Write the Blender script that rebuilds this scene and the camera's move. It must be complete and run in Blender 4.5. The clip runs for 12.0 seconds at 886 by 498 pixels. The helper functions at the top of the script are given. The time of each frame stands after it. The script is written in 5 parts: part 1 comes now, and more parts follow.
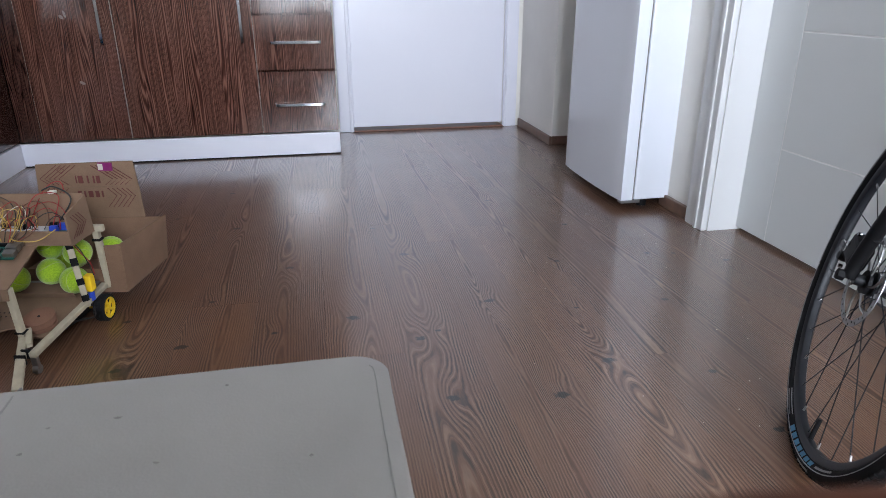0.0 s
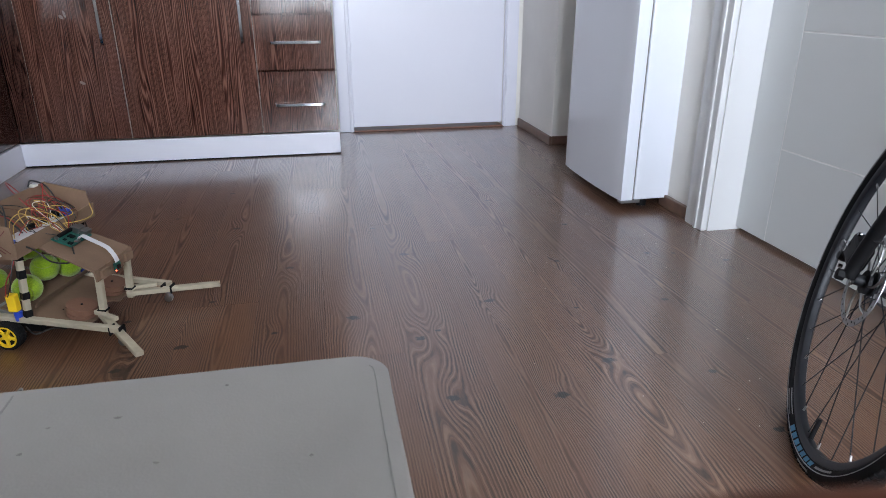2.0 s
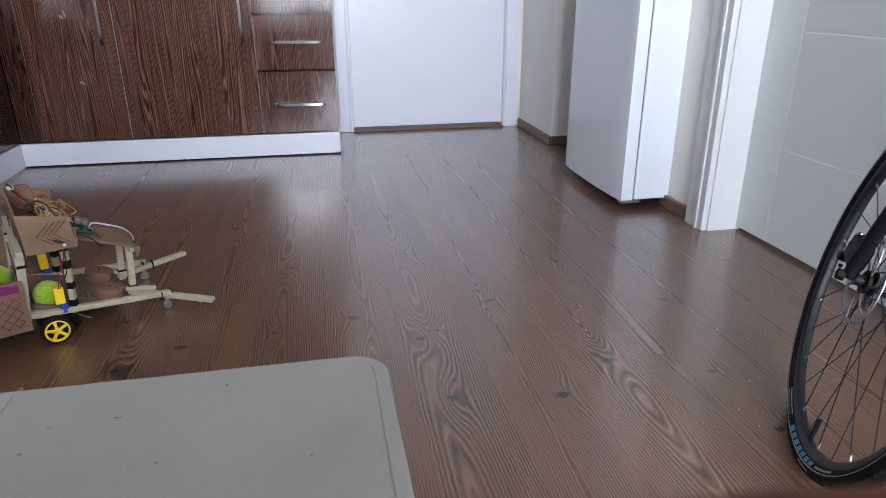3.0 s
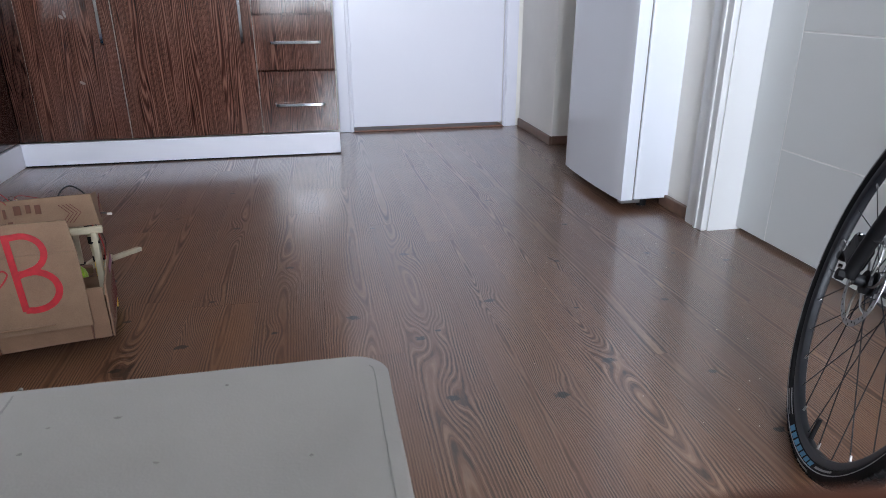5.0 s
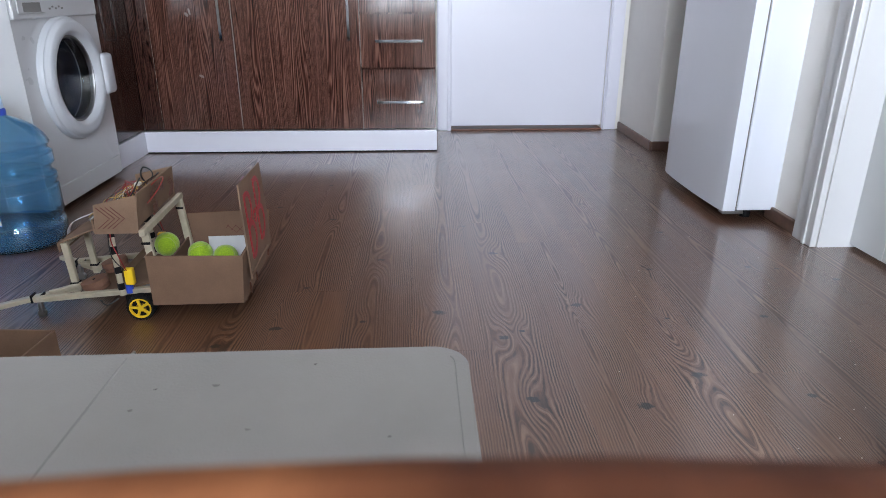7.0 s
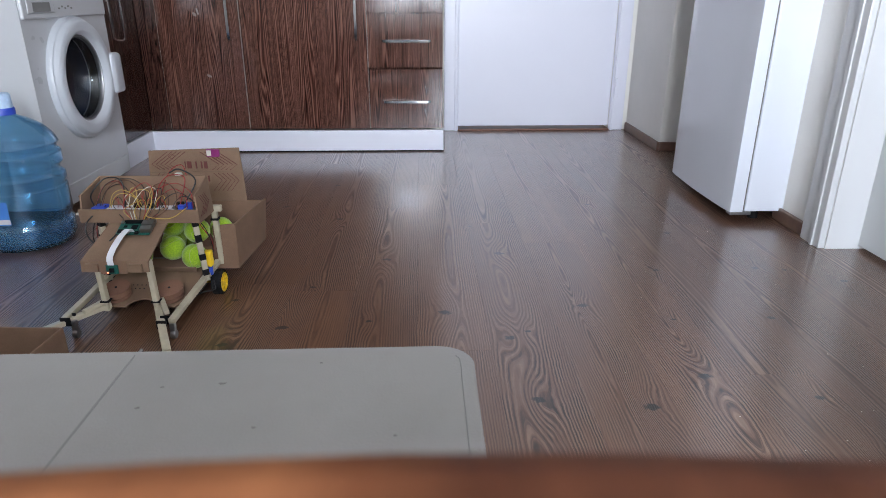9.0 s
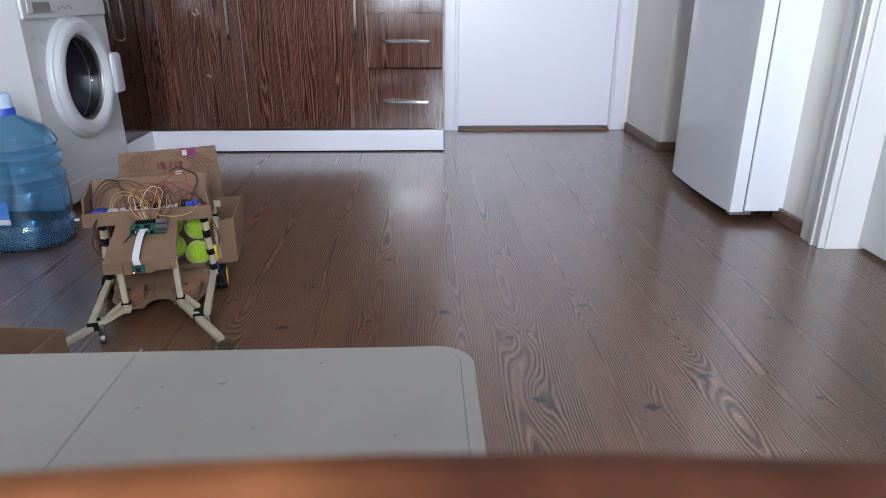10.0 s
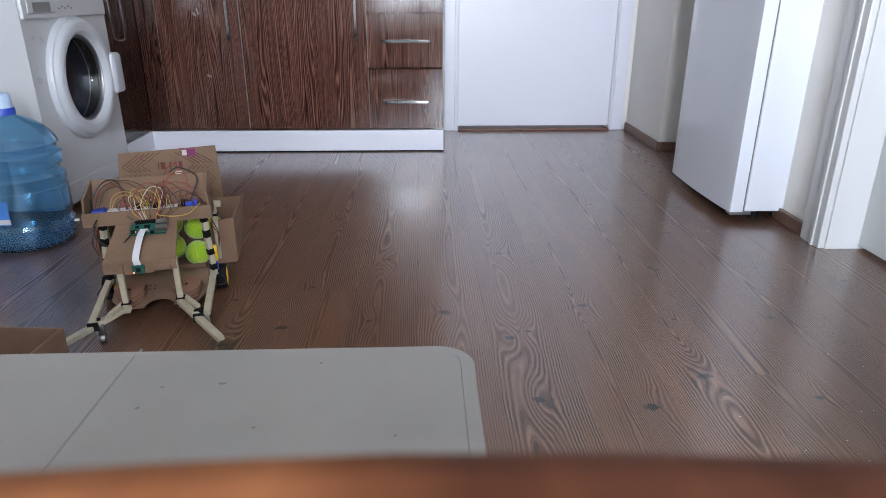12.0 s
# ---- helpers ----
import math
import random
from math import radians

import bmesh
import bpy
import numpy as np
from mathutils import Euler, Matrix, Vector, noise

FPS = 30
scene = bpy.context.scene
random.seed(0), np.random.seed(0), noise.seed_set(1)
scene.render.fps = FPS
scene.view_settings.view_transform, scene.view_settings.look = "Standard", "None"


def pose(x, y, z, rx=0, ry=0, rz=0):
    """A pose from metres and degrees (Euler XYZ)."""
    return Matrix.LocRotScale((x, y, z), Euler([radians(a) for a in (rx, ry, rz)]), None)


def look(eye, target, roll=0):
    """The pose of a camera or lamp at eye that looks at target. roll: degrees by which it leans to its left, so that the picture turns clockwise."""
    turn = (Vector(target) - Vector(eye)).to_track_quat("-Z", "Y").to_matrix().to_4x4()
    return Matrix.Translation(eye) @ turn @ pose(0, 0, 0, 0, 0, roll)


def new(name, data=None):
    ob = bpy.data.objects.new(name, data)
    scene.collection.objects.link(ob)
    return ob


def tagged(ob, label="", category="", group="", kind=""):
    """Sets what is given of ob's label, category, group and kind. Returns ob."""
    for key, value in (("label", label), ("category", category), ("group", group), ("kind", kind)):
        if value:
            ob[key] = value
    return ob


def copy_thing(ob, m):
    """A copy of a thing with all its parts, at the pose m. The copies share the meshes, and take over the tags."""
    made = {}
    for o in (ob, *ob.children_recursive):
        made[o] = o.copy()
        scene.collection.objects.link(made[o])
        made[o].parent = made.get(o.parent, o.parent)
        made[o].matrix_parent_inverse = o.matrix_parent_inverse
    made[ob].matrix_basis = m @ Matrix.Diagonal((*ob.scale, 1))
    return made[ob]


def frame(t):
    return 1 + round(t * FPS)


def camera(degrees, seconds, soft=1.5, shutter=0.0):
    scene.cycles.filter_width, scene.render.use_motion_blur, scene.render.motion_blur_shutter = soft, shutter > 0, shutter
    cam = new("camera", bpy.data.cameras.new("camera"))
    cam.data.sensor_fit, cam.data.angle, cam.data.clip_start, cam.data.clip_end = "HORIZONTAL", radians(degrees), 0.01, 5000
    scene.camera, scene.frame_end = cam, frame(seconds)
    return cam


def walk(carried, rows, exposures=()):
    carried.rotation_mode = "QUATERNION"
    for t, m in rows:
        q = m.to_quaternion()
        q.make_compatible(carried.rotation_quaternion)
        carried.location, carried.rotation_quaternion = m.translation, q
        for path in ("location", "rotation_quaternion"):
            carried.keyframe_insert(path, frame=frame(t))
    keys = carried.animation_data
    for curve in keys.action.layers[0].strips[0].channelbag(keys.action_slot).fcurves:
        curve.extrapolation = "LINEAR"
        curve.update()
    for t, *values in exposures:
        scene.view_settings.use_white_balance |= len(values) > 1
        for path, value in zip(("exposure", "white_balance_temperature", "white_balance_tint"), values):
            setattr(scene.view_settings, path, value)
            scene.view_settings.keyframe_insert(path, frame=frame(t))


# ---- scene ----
cam = camera(68.2, 12.0, soft=0.85)
cam.data.dof.use_dof, cam.data.dof.focus_distance, cam.data.dof.aperture_fstop = True, 1.4, 14.0
HOME, AWAY = (0.032, -0.045, 0.757, -10.96, -21.42, -0.18), (0.034, -0.057, 0.756, -1.92, -21.38, 0.06)
PAN = ((0.0, 0.0), (3.0, 0.0), (6.2, 0.0), (6.4, 0.012), (6.5, 0.06), (6.6, 0.21), (6.7, 0.41), (6.8, 0.615), (6.9, 0.775),
       (7.0, 0.935), (7.1, 1.02), (7.2, 1.05), (7.5, 1.03), (8.0, 1.0), (8.8, 1.0), (12.0, 1.0))


def eye_pose(f):
    x, y, z, yaw, pitch, roll = (a + (b - a) * f for a, b in zip(HOME, AWAY))
    return pose(x, y, z, 90 + pitch, 0, yaw) @ pose(0, 0, 0, 0, 0, roll)


# ---- light ----
world = bpy.data.worlds.new("world")
scene.world = world
world.use_nodes = True
sky = world.node_tree.nodes.new("ShaderNodeTexSky")
sky.sky_type, sky.sun_disc, sky.sun_elevation, sky.sun_rotation = "NISHITA", False, radians(35), radians(150)
world.node_tree.links.new(sky.outputs[0], world.node_tree.nodes["Background"].inputs[0])
world.node_tree.nodes["Background"].inputs[1].default_value = 0.12
sun = new("sun", bpy.data.lights.new("sun", "SUN"))
sun.data.energy, sun.data.angle, sun.data.color = 0.6, radians(20), (1.0, 0.96, 0.9)
sun.matrix_basis = pose(0, -8, 6, 40, 0, -150)


def window_light(name, m, w, h, watts, colour):
    lamp = new(name, bpy.data.lights.new(name, "AREA"))
    lamp.data.shape, lamp.data.size, lamp.data.size_y, lamp.data.energy, lamp.data.color = "RECTANGLE", w, h, watts, colour
    lamp.matrix_basis = m


window_light("window_daylight", look((0.14, -2.63, 1.50), (0.14, 2.0, 1.2)), 1.36, 1.8, 262, (0.79, 0.865, 1.0))
scene.view_settings.exposure = 0.03

# ---- materials ----


def nd(nt, kind, ins=()):
    n = nt.nodes.new(kind)
    for key, v in dict(ins).items():
        if isinstance(v, bpy.types.NodeSocket):
            nt.links.new(v, n.inputs[key])
        else:
            n.inputs[key].default_value = v
    return n


def calc(nt, op, a, b=0.0, c=0.0):
    n = nt.nodes.new("ShaderNodeMath")
    n.operation = op
    for i, v in enumerate((a, b, c)):
        if isinstance(v, bpy.types.NodeSocket):
            nt.links.new(v, n.inputs[i])
        else:
            n.inputs[i].default_value = v
    return n.outputs[0]


def ramp(nt, fac, stops):
    n = nd(nt, "ShaderNodeValToRGB", {0: fac})
    e = n.color_ramp.elements
    while len(e) < len(stops):
        e.new(0.5)
    for el, (p, col) in zip(e, stops):
        el.position, el.color = p, (*col, 1) if len(col) == 3 else col
    return n.outputs[0]


def mix(nt, fac, a, b, how="MIX"):
    n = nt.nodes.new("ShaderNodeMix")
    n.data_type, n.blend_type = "RGBA", how
    for i, v in ((0, fac), (6, a), (7, b)):
        if isinstance(v, bpy.types.NodeSocket):
            nt.links.new(v, n.inputs[i])
        else:
            n.inputs[i].default_value = (*v, 1) if i else v
    return n.outputs[2]


def noise_at(nt, vec, scale, detail=3, rough=0.5):
    return nd(nt, "ShaderNodeTexNoise", {"Vector": vec, "Scale": scale, "Detail": detail, "Roughness": rough}).outputs[0]


def scaled(nt, vec, s, shift=None):
    ins = {0: vec, 3: s}
    if shift is not None:
        ins[1] = shift
    return nd(nt, "ShaderNodeMapping", ins).outputs[0]


def start(name):
    m = bpy.data.materials.new(name)
    m.use_nodes = True
    return m, m.node_tree, m.node_tree.nodes["Principled BSDF"]


def bump(nt, bsdf, height, strength, dist=0.002):
    b = nd(nt, "ShaderNodeBump", {"Height": height, "Strength": strength, "Distance": dist})
    nt.links.new(b.outputs[0], bsdf.inputs["Normal"])


def plain(name, col, rough=0.5, metal=0.0, vary=0.08, scale=9.0, relief=0.0, coat=0.0, fine=140.0, spec=0.5):
    """Paint, plastic or metal with faint blotches and fine relief."""
    m, nt, b = start(name)
    co = nd(nt, "ShaderNodeTexCoord").outputs["Object"]
    n = noise_at(nt, co, scale, 4, 0.6)
    f = noise_at(nt, co, fine, 2)
    lo = tuple(c * (1 - vary) for c in col)
    hi = tuple(min(1, c * (1 + vary)) for c in col)
    nt.links.new(ramp(nt, n, ((0.3, lo), (0.7, hi))), b.inputs["Base Color"])
    nt.links.new(calc(nt, "MULTIPLY_ADD", n, 0.16 * min(1, vary * 8), rough - 0.08 * min(1, vary * 8)), b.inputs["Roughness"])
    b.inputs["Metallic"].default_value, b.inputs["Coat Weight"].default_value = metal, coat
    b.inputs["Specular IOR Level"].default_value = spec
    if relief:
        bump(nt, b, f, relief)
    return m


def glow(name, col, strength):
    m, nt, b = start(name)
    b.inputs["Base Color"].default_value = (*col, 1)
    b.inputs["Emission Color"].default_value, b.inputs["Emission Strength"].default_value = (*col, 1), strength
    return m


KNOTS = ((0.263, 1.042, 0.9), (0.481, 1.011, 1.1), (0.630, 1.117, 1.0), (0.448, 1.461, 1.0), (0.238, 1.296, 0.9), (0.284, 1.326, 0.6), (0.089, 1.431, 1.1), (0.272, 1.831, 1.0),
         (-0.074, 1.791, 0.9), (-0.309, 1.362, 1.0), (-0.270, 1.595, 0.6), (-0.102, 1.389, 0.6), (-0.260, 2.179, 0.9), (-0.319, 2.622, 0.8), (-0.480, 2.329, 0.7), (1.015, 1.690, 0.7),
         (1.095, 1.674, 0.6), (1.223, 1.592, 0.8), (0.863, 1.999, 0.8), (0.717, 1.685, 0.6), (0.902, 1.376, 0.7), (0.656, 1.375, 0.5), (0.827, 1.032, 0.7), (0.836, 0.826, 0.8),
         (-0.462, 1.520, 0.7), (-0.429, 1.283, 0.9), (0.199, 2.086, 0.5), (0.667, 2.325, 0.6))


FLOOR_TONES = ((0.28, (0.090, 0.0350, 0.0155)), (0.50, (0.138, 0.0555, 0.0245)), (0.72, (0.182, 0.0830, 0.0400)))


def floor_wood():
    """Laminate with flat-sawn oak figure: arches up each plank's middle, straight grain at its sides, loops round the knots."""
    m, nt, b = start("oak_laminate")
    at = nd(nt, "ShaderNodeNewGeometry").outputs["Position"]
    local = nd(nt, "ShaderNodeSeparateXYZ", {0: nd(nt, "ShaderNodeTexCoord").outputs["Object"]}).outputs
    rnd = nd(nt, "ShaderNodeObjectInfo").outputs["Random"]
    shift = nd(nt, "ShaderNodeCombineXYZ", {0: calc(nt, "MULTIPLY", rnd, 7.0), 1: calc(nt, "MULTIPLY", rnd, 31.0), 2: calc(nt, "MULTIPLY", rnd, 17.0)}).outputs[0]
    v = scaled(nt, at, (1, 1, 0), shift)
    wander = calc(nt, "MULTIPLY_ADD", noise_at(nt, scaled(nt, v, (0, 0.9, 1)), 1.0, 1.0, 0.5), 0.07, -0.035)
    u = calc(nt, "SUBTRACT", calc(nt, "ADD", local[0], wander), calc(nt, "MULTIPLY_ADD", rnd, 0.060, 0.055))
    wob = calc(nt, "MULTIPLY_ADD", noise_at(nt, scaled(nt, v, (26, 5.0, 1)), 1.0, 3.0, 0.55), 0.0080, -0.0040)
    ripple = calc(nt, "MULTIPLY_ADD", noise_at(nt, scaled(nt, v, (45, 36, 1)), 1.0, 2.0, 0.5), 0.0036, -0.0018)
    u = calc(nt, "ADD", calc(nt, "ADD", u, wob), ripple)
    h = calc(nt, "MULTIPLY_ADD", noise_at(nt, scaled(nt, v, (1.2, 0.62, 1)), 1.0, 1.5, 0.45), 0.125, -0.036)
    field = calc(nt, "SQRT", calc(nt, "ADD", calc(nt, "MULTIPLY", u, u), calc(nt, "MULTIPLY", h, h)))
    dark = 0.0
    for kx, ky, size in KNOTS:
        off = nd(nt, "ShaderNodeVectorMath", {0: at, 1: (kx, ky, 0)})
        off.operation = "SUBTRACT"
        d = nd(nt, "ShaderNodeVectorMath", {0: scaled(nt, off.outputs[0], (1 / (0.030 * size), 1 / (0.105 * size), 0))})
        d.operation = "LENGTH"
        d = d.outputs["Value"]
        bell = calc(nt, "EXPONENT", calc(nt, "MULTIPLY", calc(nt, "MULTIPLY", d, d), -1.0))
        field = calc(nt, "MULTIPLY_ADD", bell, 0.024 * size, field)
        dn = nd(nt, "ShaderNodeVectorMath", {0: scaled(nt, off.outputs[0], (1 / (0.021 * size), 1 / (0.0150 * size), 0))})
        dn.operation = "LENGTH"
        w = calc(nt, "MULTIPLY_ADD", noise_at(nt, at, 95, 2), 1.2, -0.4)
        spot = calc(nt, "SUBTRACT", 1.0, calc(nt, "ADD", dn.outputs["Value"], w))
        dark = calc(nt, "MAXIMUM", dark, spot)
    lines = calc(nt, "MULTIPLY_ADD", calc(nt, "SINE", calc(nt, "MULTIPLY", field, 1180.0)), 0.5, 0.5)
    hair = calc(nt, "MULTIPLY_ADD", calc(nt, "SINE", calc(nt, "MULTIPLY_ADD", field, 2900.0, 1.0)), 0.5, 0.5)
    zone = ramp(nt, noise_at(nt, scaled(nt, v, (7, 1.3, 1)), 1.0, 3), ((0.32, (0.30, 0.30, 0.30)), (0.60, (1, 1, 1))))
    fine = noise_at(nt, scaled(nt, v, (300, 10, 1)), 1.0, 3, 0.6)
    broad = noise_at(nt, scaled(nt, v, (8, 0.9, 1)), 1.0, 4, 0.55)
    base = ramp(nt, broad, FLOOR_TONES)
    base = mix(nt, 0.28, base, ramp(nt, fine, ((0.3, (0.045, 0.024, 0.015)), (0.7, (0.215, 0.125, 0.080)))))
    grit = ramp(nt, noise_at(nt, scaled(nt, v, (70, 11, 1)), 1.0, 4, 0.65), ((0.36, (0.25, 0.25, 0.25)), (0.60, (1, 1, 1))))
    pore = calc(nt, "MULTIPLY", ramp(nt, lines, ((0.55, (0, 0, 0)), (0.92, (1, 1, 1)))), zone)
    pore = calc(nt, "MAXIMUM", pore, calc(nt, "MULTIPLY", ramp(nt, hair, ((0.60, (0, 0, 0)), (0.95, (0.55, 0.55, 0.55)))), zone))
    pale = calc(nt, "MULTIPLY", ramp(nt, lines, ((0.04, (1, 1, 1)), (0.34, (0, 0, 0)))), zone)
    base = mix(nt, calc(nt, "MULTIPLY", calc(nt, "MULTIPLY", pore, grit), 0.94), base, (0.013, 0.0052, 0.0032))
    base = mix(nt, calc(nt, "MULTIPLY", calc(nt, "MULTIPLY", pale, grit), 0.52), base, (0.35, 0.215, 0.138))
    tone = calc(nt, "MULTIPLY_ADD", rnd, 0.16, 0.90)
    base = mix(nt, 1.0, base, nd(nt, "ShaderNodeCombineColor", {0: tone, 1: tone, 2: tone}).outputs[0], "MULTIPLY")
    base = mix(nt, ramp(nt, dark, ((0.0, (0, 0, 0)), (0.30, (1, 1, 1)))), base, (0.007, 0.003, 0.002))
    nt.links.new(base, b.inputs["Base Color"])
    b.inputs["Specular IOR Level"].default_value = 0.5
    b.inputs["Coat Weight"].default_value, b.inputs["Coat Roughness"].default_value = 1.0, 0.19
    b.inputs["Coat IOR"].default_value = 1.55
    smear = noise_at(nt, scaled(nt, at, (1, 1, 0)), 3.5, 5, 0.6)
    nt.links.new(calc(nt, "ADD", calc(nt, "MULTIPLY_ADD", smear, 0.16, 0.24), calc(nt, "MULTIPLY", pore, 0.16)), b.inputs["Roughness"])
    bump(nt, b, calc(nt, "ADD", calc(nt, "MULTIPLY", pore, -0.8), calc(nt, "MULTIPLY", fine, 0.25)), 0.40, 0.0012)
    return m


def zebra(name, stretch, lo, mid, hi, rough=0.11):
    """Glossy lacquered board with dark upright grain; stretch is the scale along x, y, z."""
    m, nt, b = start(name)
    co = nd(nt, "ShaderNodeTexCoord").outputs["Object"]
    rnd = nd(nt, "ShaderNodeObjectInfo").outputs["Random"]
    shift = nd(nt, "ShaderNodeCombineXYZ", {0: calc(nt, "MULTIPLY", rnd, 9.0), 1: calc(nt, "MULTIPLY", rnd, 5.0), 2: calc(nt, "MULTIPLY", rnd, 3.0)}).outputs[0]
    v = scaled(nt, co, (1, 1, 1), shift)
    xyz = nd(nt, "ShaderNodeSeparateXYZ", {0: v}).outputs
    f = calc(nt, "MULTIPLY", noise_at(nt, scaled(nt, v, stretch), 1.0, 2.0, 0.5), 0.13)
    f = calc(nt, "ADD", calc(nt, "ADD", f, calc(nt, "ADD", xyz[0], xyz[1])), calc(nt, "MULTIPLY", noise_at(nt, scaled(nt, v, tuple(k * s for k, s in zip((4, 4, 2.6), stretch))), 1.0, 2.5, 0.5), 0.024))
    lines = calc(nt, "MULTIPLY_ADD", calc(nt, "SINE", calc(nt, "MULTIPLY", f, 1080.0)), 0.5, 0.5)
    streak = noise_at(nt, scaled(nt, v, tuple(k * s for k, s in zip((26, 26, 1.7), stretch))), 1.0, 3, 0.65)
    band = noise_at(nt, scaled(nt, v, tuple(2.5 * s for s in stretch)), 1.0, 2, 0.5)
    t = calc(nt, "ADD", calc(nt, "MULTIPLY", lines, 0.34), calc(nt, "ADD", calc(nt, "MULTIPLY", streak, 0.50), calc(nt, "MULTIPLY", band, 0.20)))
    nt.links.new(ramp(nt, t, ((0.30, lo), (0.54, mid), (0.82, hi))), b.inputs["Base Color"])
    nt.links.new(calc(nt, "MULTIPLY_ADD", noise_at(nt, co, 6, 4), 0.08, rough - 0.04), b.inputs["Roughness"])
    bump(nt, b, noise_at(nt, co, 5, 2), 0.05, 0.002)
    return m


def cardboard(name, col):
    m, nt, b = start(name)
    co = nd(nt, "ShaderNodeTexCoord").outputs["Object"]
    big, small = noise_at(nt, co, 14, 5, 0.6), noise_at(nt, co, 420, 2)
    t = calc(nt, "MULTIPLY_ADD", small, 0.35, calc(nt, "MULTIPLY", big, 0.65))
    nt.links.new(ramp(nt, t, ((0.3, tuple(c * 0.78 for c in col)), (0.7, tuple(c * 1.16 for c in col)))), b.inputs["Base Color"])
    b.inputs["Roughness"].default_value = 0.85
    bump(nt, b, big, 0.25, 0.004)
    return m


def blue_plastic():
    m, nt, b = start("blue_bottle_plastic")
    co = nd(nt, "ShaderNodeTexCoord").outputs["Object"]
    nt.links.new(ramp(nt, noise_at(nt, co, 5, 3), ((0.3, (0.40, 0.72, 0.97)), (0.7, (0.50, 0.81, 0.99)))), b.inputs["Base Color"])
    b.inputs["Transmission Weight"].default_value, b.inputs["Roughness"].default_value, b.inputs["IOR"].default_value = 0.96, 0.05, 1.45
    bump(nt, b, noise_at(nt, co, 14, 2), 0.10, 0.004)
    return m


def dark_glass():
    m, nt, b = start("porthole_glass")
    b.inputs["Base Color"].default_value = (0.62, 0.66, 0.72, 1)
    b.inputs["Transmission Weight"].default_value, b.inputs["Roughness"].default_value, b.inputs["IOR"].default_value = 1.0, 0.03, 1.40
    return m


def fuzz():
    m, nt, b = start("tennis_felt")
    co = nd(nt, "ShaderNodeTexCoord").outputs["Object"]
    n = noise_at(nt, co, 260, 3, 0.7)
    nt.links.new(ramp(nt, n, ((0.3, (0.20, 0.36, 0.008)), (0.7, (0.36, 0.54, 0.018)))), b.inputs["Base Color"])
    b.inputs["Roughness"].default_value, b.inputs["Sheen Weight"].default_value = 0.95, 0.4
    bump(nt, b, n, 0.5, 0.002)
    return m


def table_wood():
    """Brown veneer that runs from orange-brown to dark along x, with grain along y."""
    m, nt, b = start("brown_table_veneer")
    co = nd(nt, "ShaderNodeTexCoord").outputs["Object"]
    x = nd(nt, "ShaderNodeSeparateXYZ", {0: co}).outputs[0]
    g = noise_at(nt, scaled(nt, co, (60, 5, 1)), 1.0, 4, 0.6)
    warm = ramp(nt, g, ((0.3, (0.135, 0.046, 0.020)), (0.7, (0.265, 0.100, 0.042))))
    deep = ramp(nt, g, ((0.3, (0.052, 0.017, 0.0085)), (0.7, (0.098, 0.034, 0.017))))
    x_blend = ramp(nt, calc(nt, "MULTIPLY_ADD", x, 20.0, calc(nt, "MULTIPLY_ADD", g, 0.5, 0.30)), ((0.35, (0, 0, 0)), (0.72, (1, 1, 1))))
    nt.links.new(mix(nt, x_blend, warm, deep), b.inputs["Base Color"])
    b.inputs["Roughness"].default_value, b.inputs["Specular IOR Level"].default_value = 0.6, 0.10
    return m


M_FLOOR = floor_wood()
M_CAB = zebra("zebrano_lacquer", (10, 10, 0.62), (0.020, 0.0072, 0.0052), (0.084, 0.0325, 0.0230), (0.240, 0.122, 0.088))
# Darker copy of the zebrano: shade of corner, carcasses and panels in its tones.
M_CAB_SHADED = zebra("shaded_zebrano_lacquer", (13, 13, 0.85), (0.012, 0.0045, 0.0035), (0.040, 0.0155, 0.0115), (0.110, 0.054, 0.040))
M_TABLE = table_wood()
M_EDGE = plain("pale_edge_band", (0.34, 0.285, 0.24), 0.4)
M_WHITE = plain("white_gloss_paint", (0.63, 0.635, 0.635), 0.3, vary=0.006, scale=4)
M_DOOR = plain("white_door_paint", (0.755, 0.762, 0.835), 0.32, vary=0.006, scale=3, relief=0.03, fine=60)
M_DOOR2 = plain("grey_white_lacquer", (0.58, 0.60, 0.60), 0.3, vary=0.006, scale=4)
M_WALL = plain("cream_wall_paint", (0.84, 0.82, 0.775), 0.7, vary=0.04, scale=3, relief=0.12, fine=220)
M_CEIL = plain("ceiling_paint", (0.76, 0.76, 0.75), 0.8, vary=0.02)
M_FRIDGE = plain("white_enamel", (0.715, 0.745, 0.805), 0.22, vary=0.006, scale=3, relief=0.02, coat=0.4, fine=90)
M_MACHINE = plain("off_white_enamel", (0.54, 0.553, 0.572), 0.28, vary=0.03, scale=3, relief=0.02, coat=0.3, fine=90)
M_DRUM = plain("dark_drum_steel", (0.042, 0.056, 0.092), 0.22, 0.0, vary=0.4, scale=8)
M_TRIM = plain("pale_grey_plastic", (0.55, 0.575, 0.61), 0.3, vary=0.01, scale=4)
M_RUBBER = plain("black_rubber", (0.010, 0.010, 0.011), 0.75, vary=0.25, scale=30, relief=0.2, spec=0.18)
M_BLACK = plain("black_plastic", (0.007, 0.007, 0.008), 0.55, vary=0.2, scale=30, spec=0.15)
M_RIM = plain("black_anodised_metal", (0.010, 0.011, 0.014), 0.38, 0.0, vary=0.2, scale=20, spec=0.25)
M_STEEL = plain("brushed_steel", (0.30, 0.30, 0.30), 0.4, 1.0, vary=0.1, scale=30)
M_CHROME = plain("chrome", (0.30, 0.30, 0.315), 0.12, 1.0, vary=0.05, scale=30)
M_CRUMB = plain("pale_crumb", (0.55, 0.48, 0.40), 0.8)
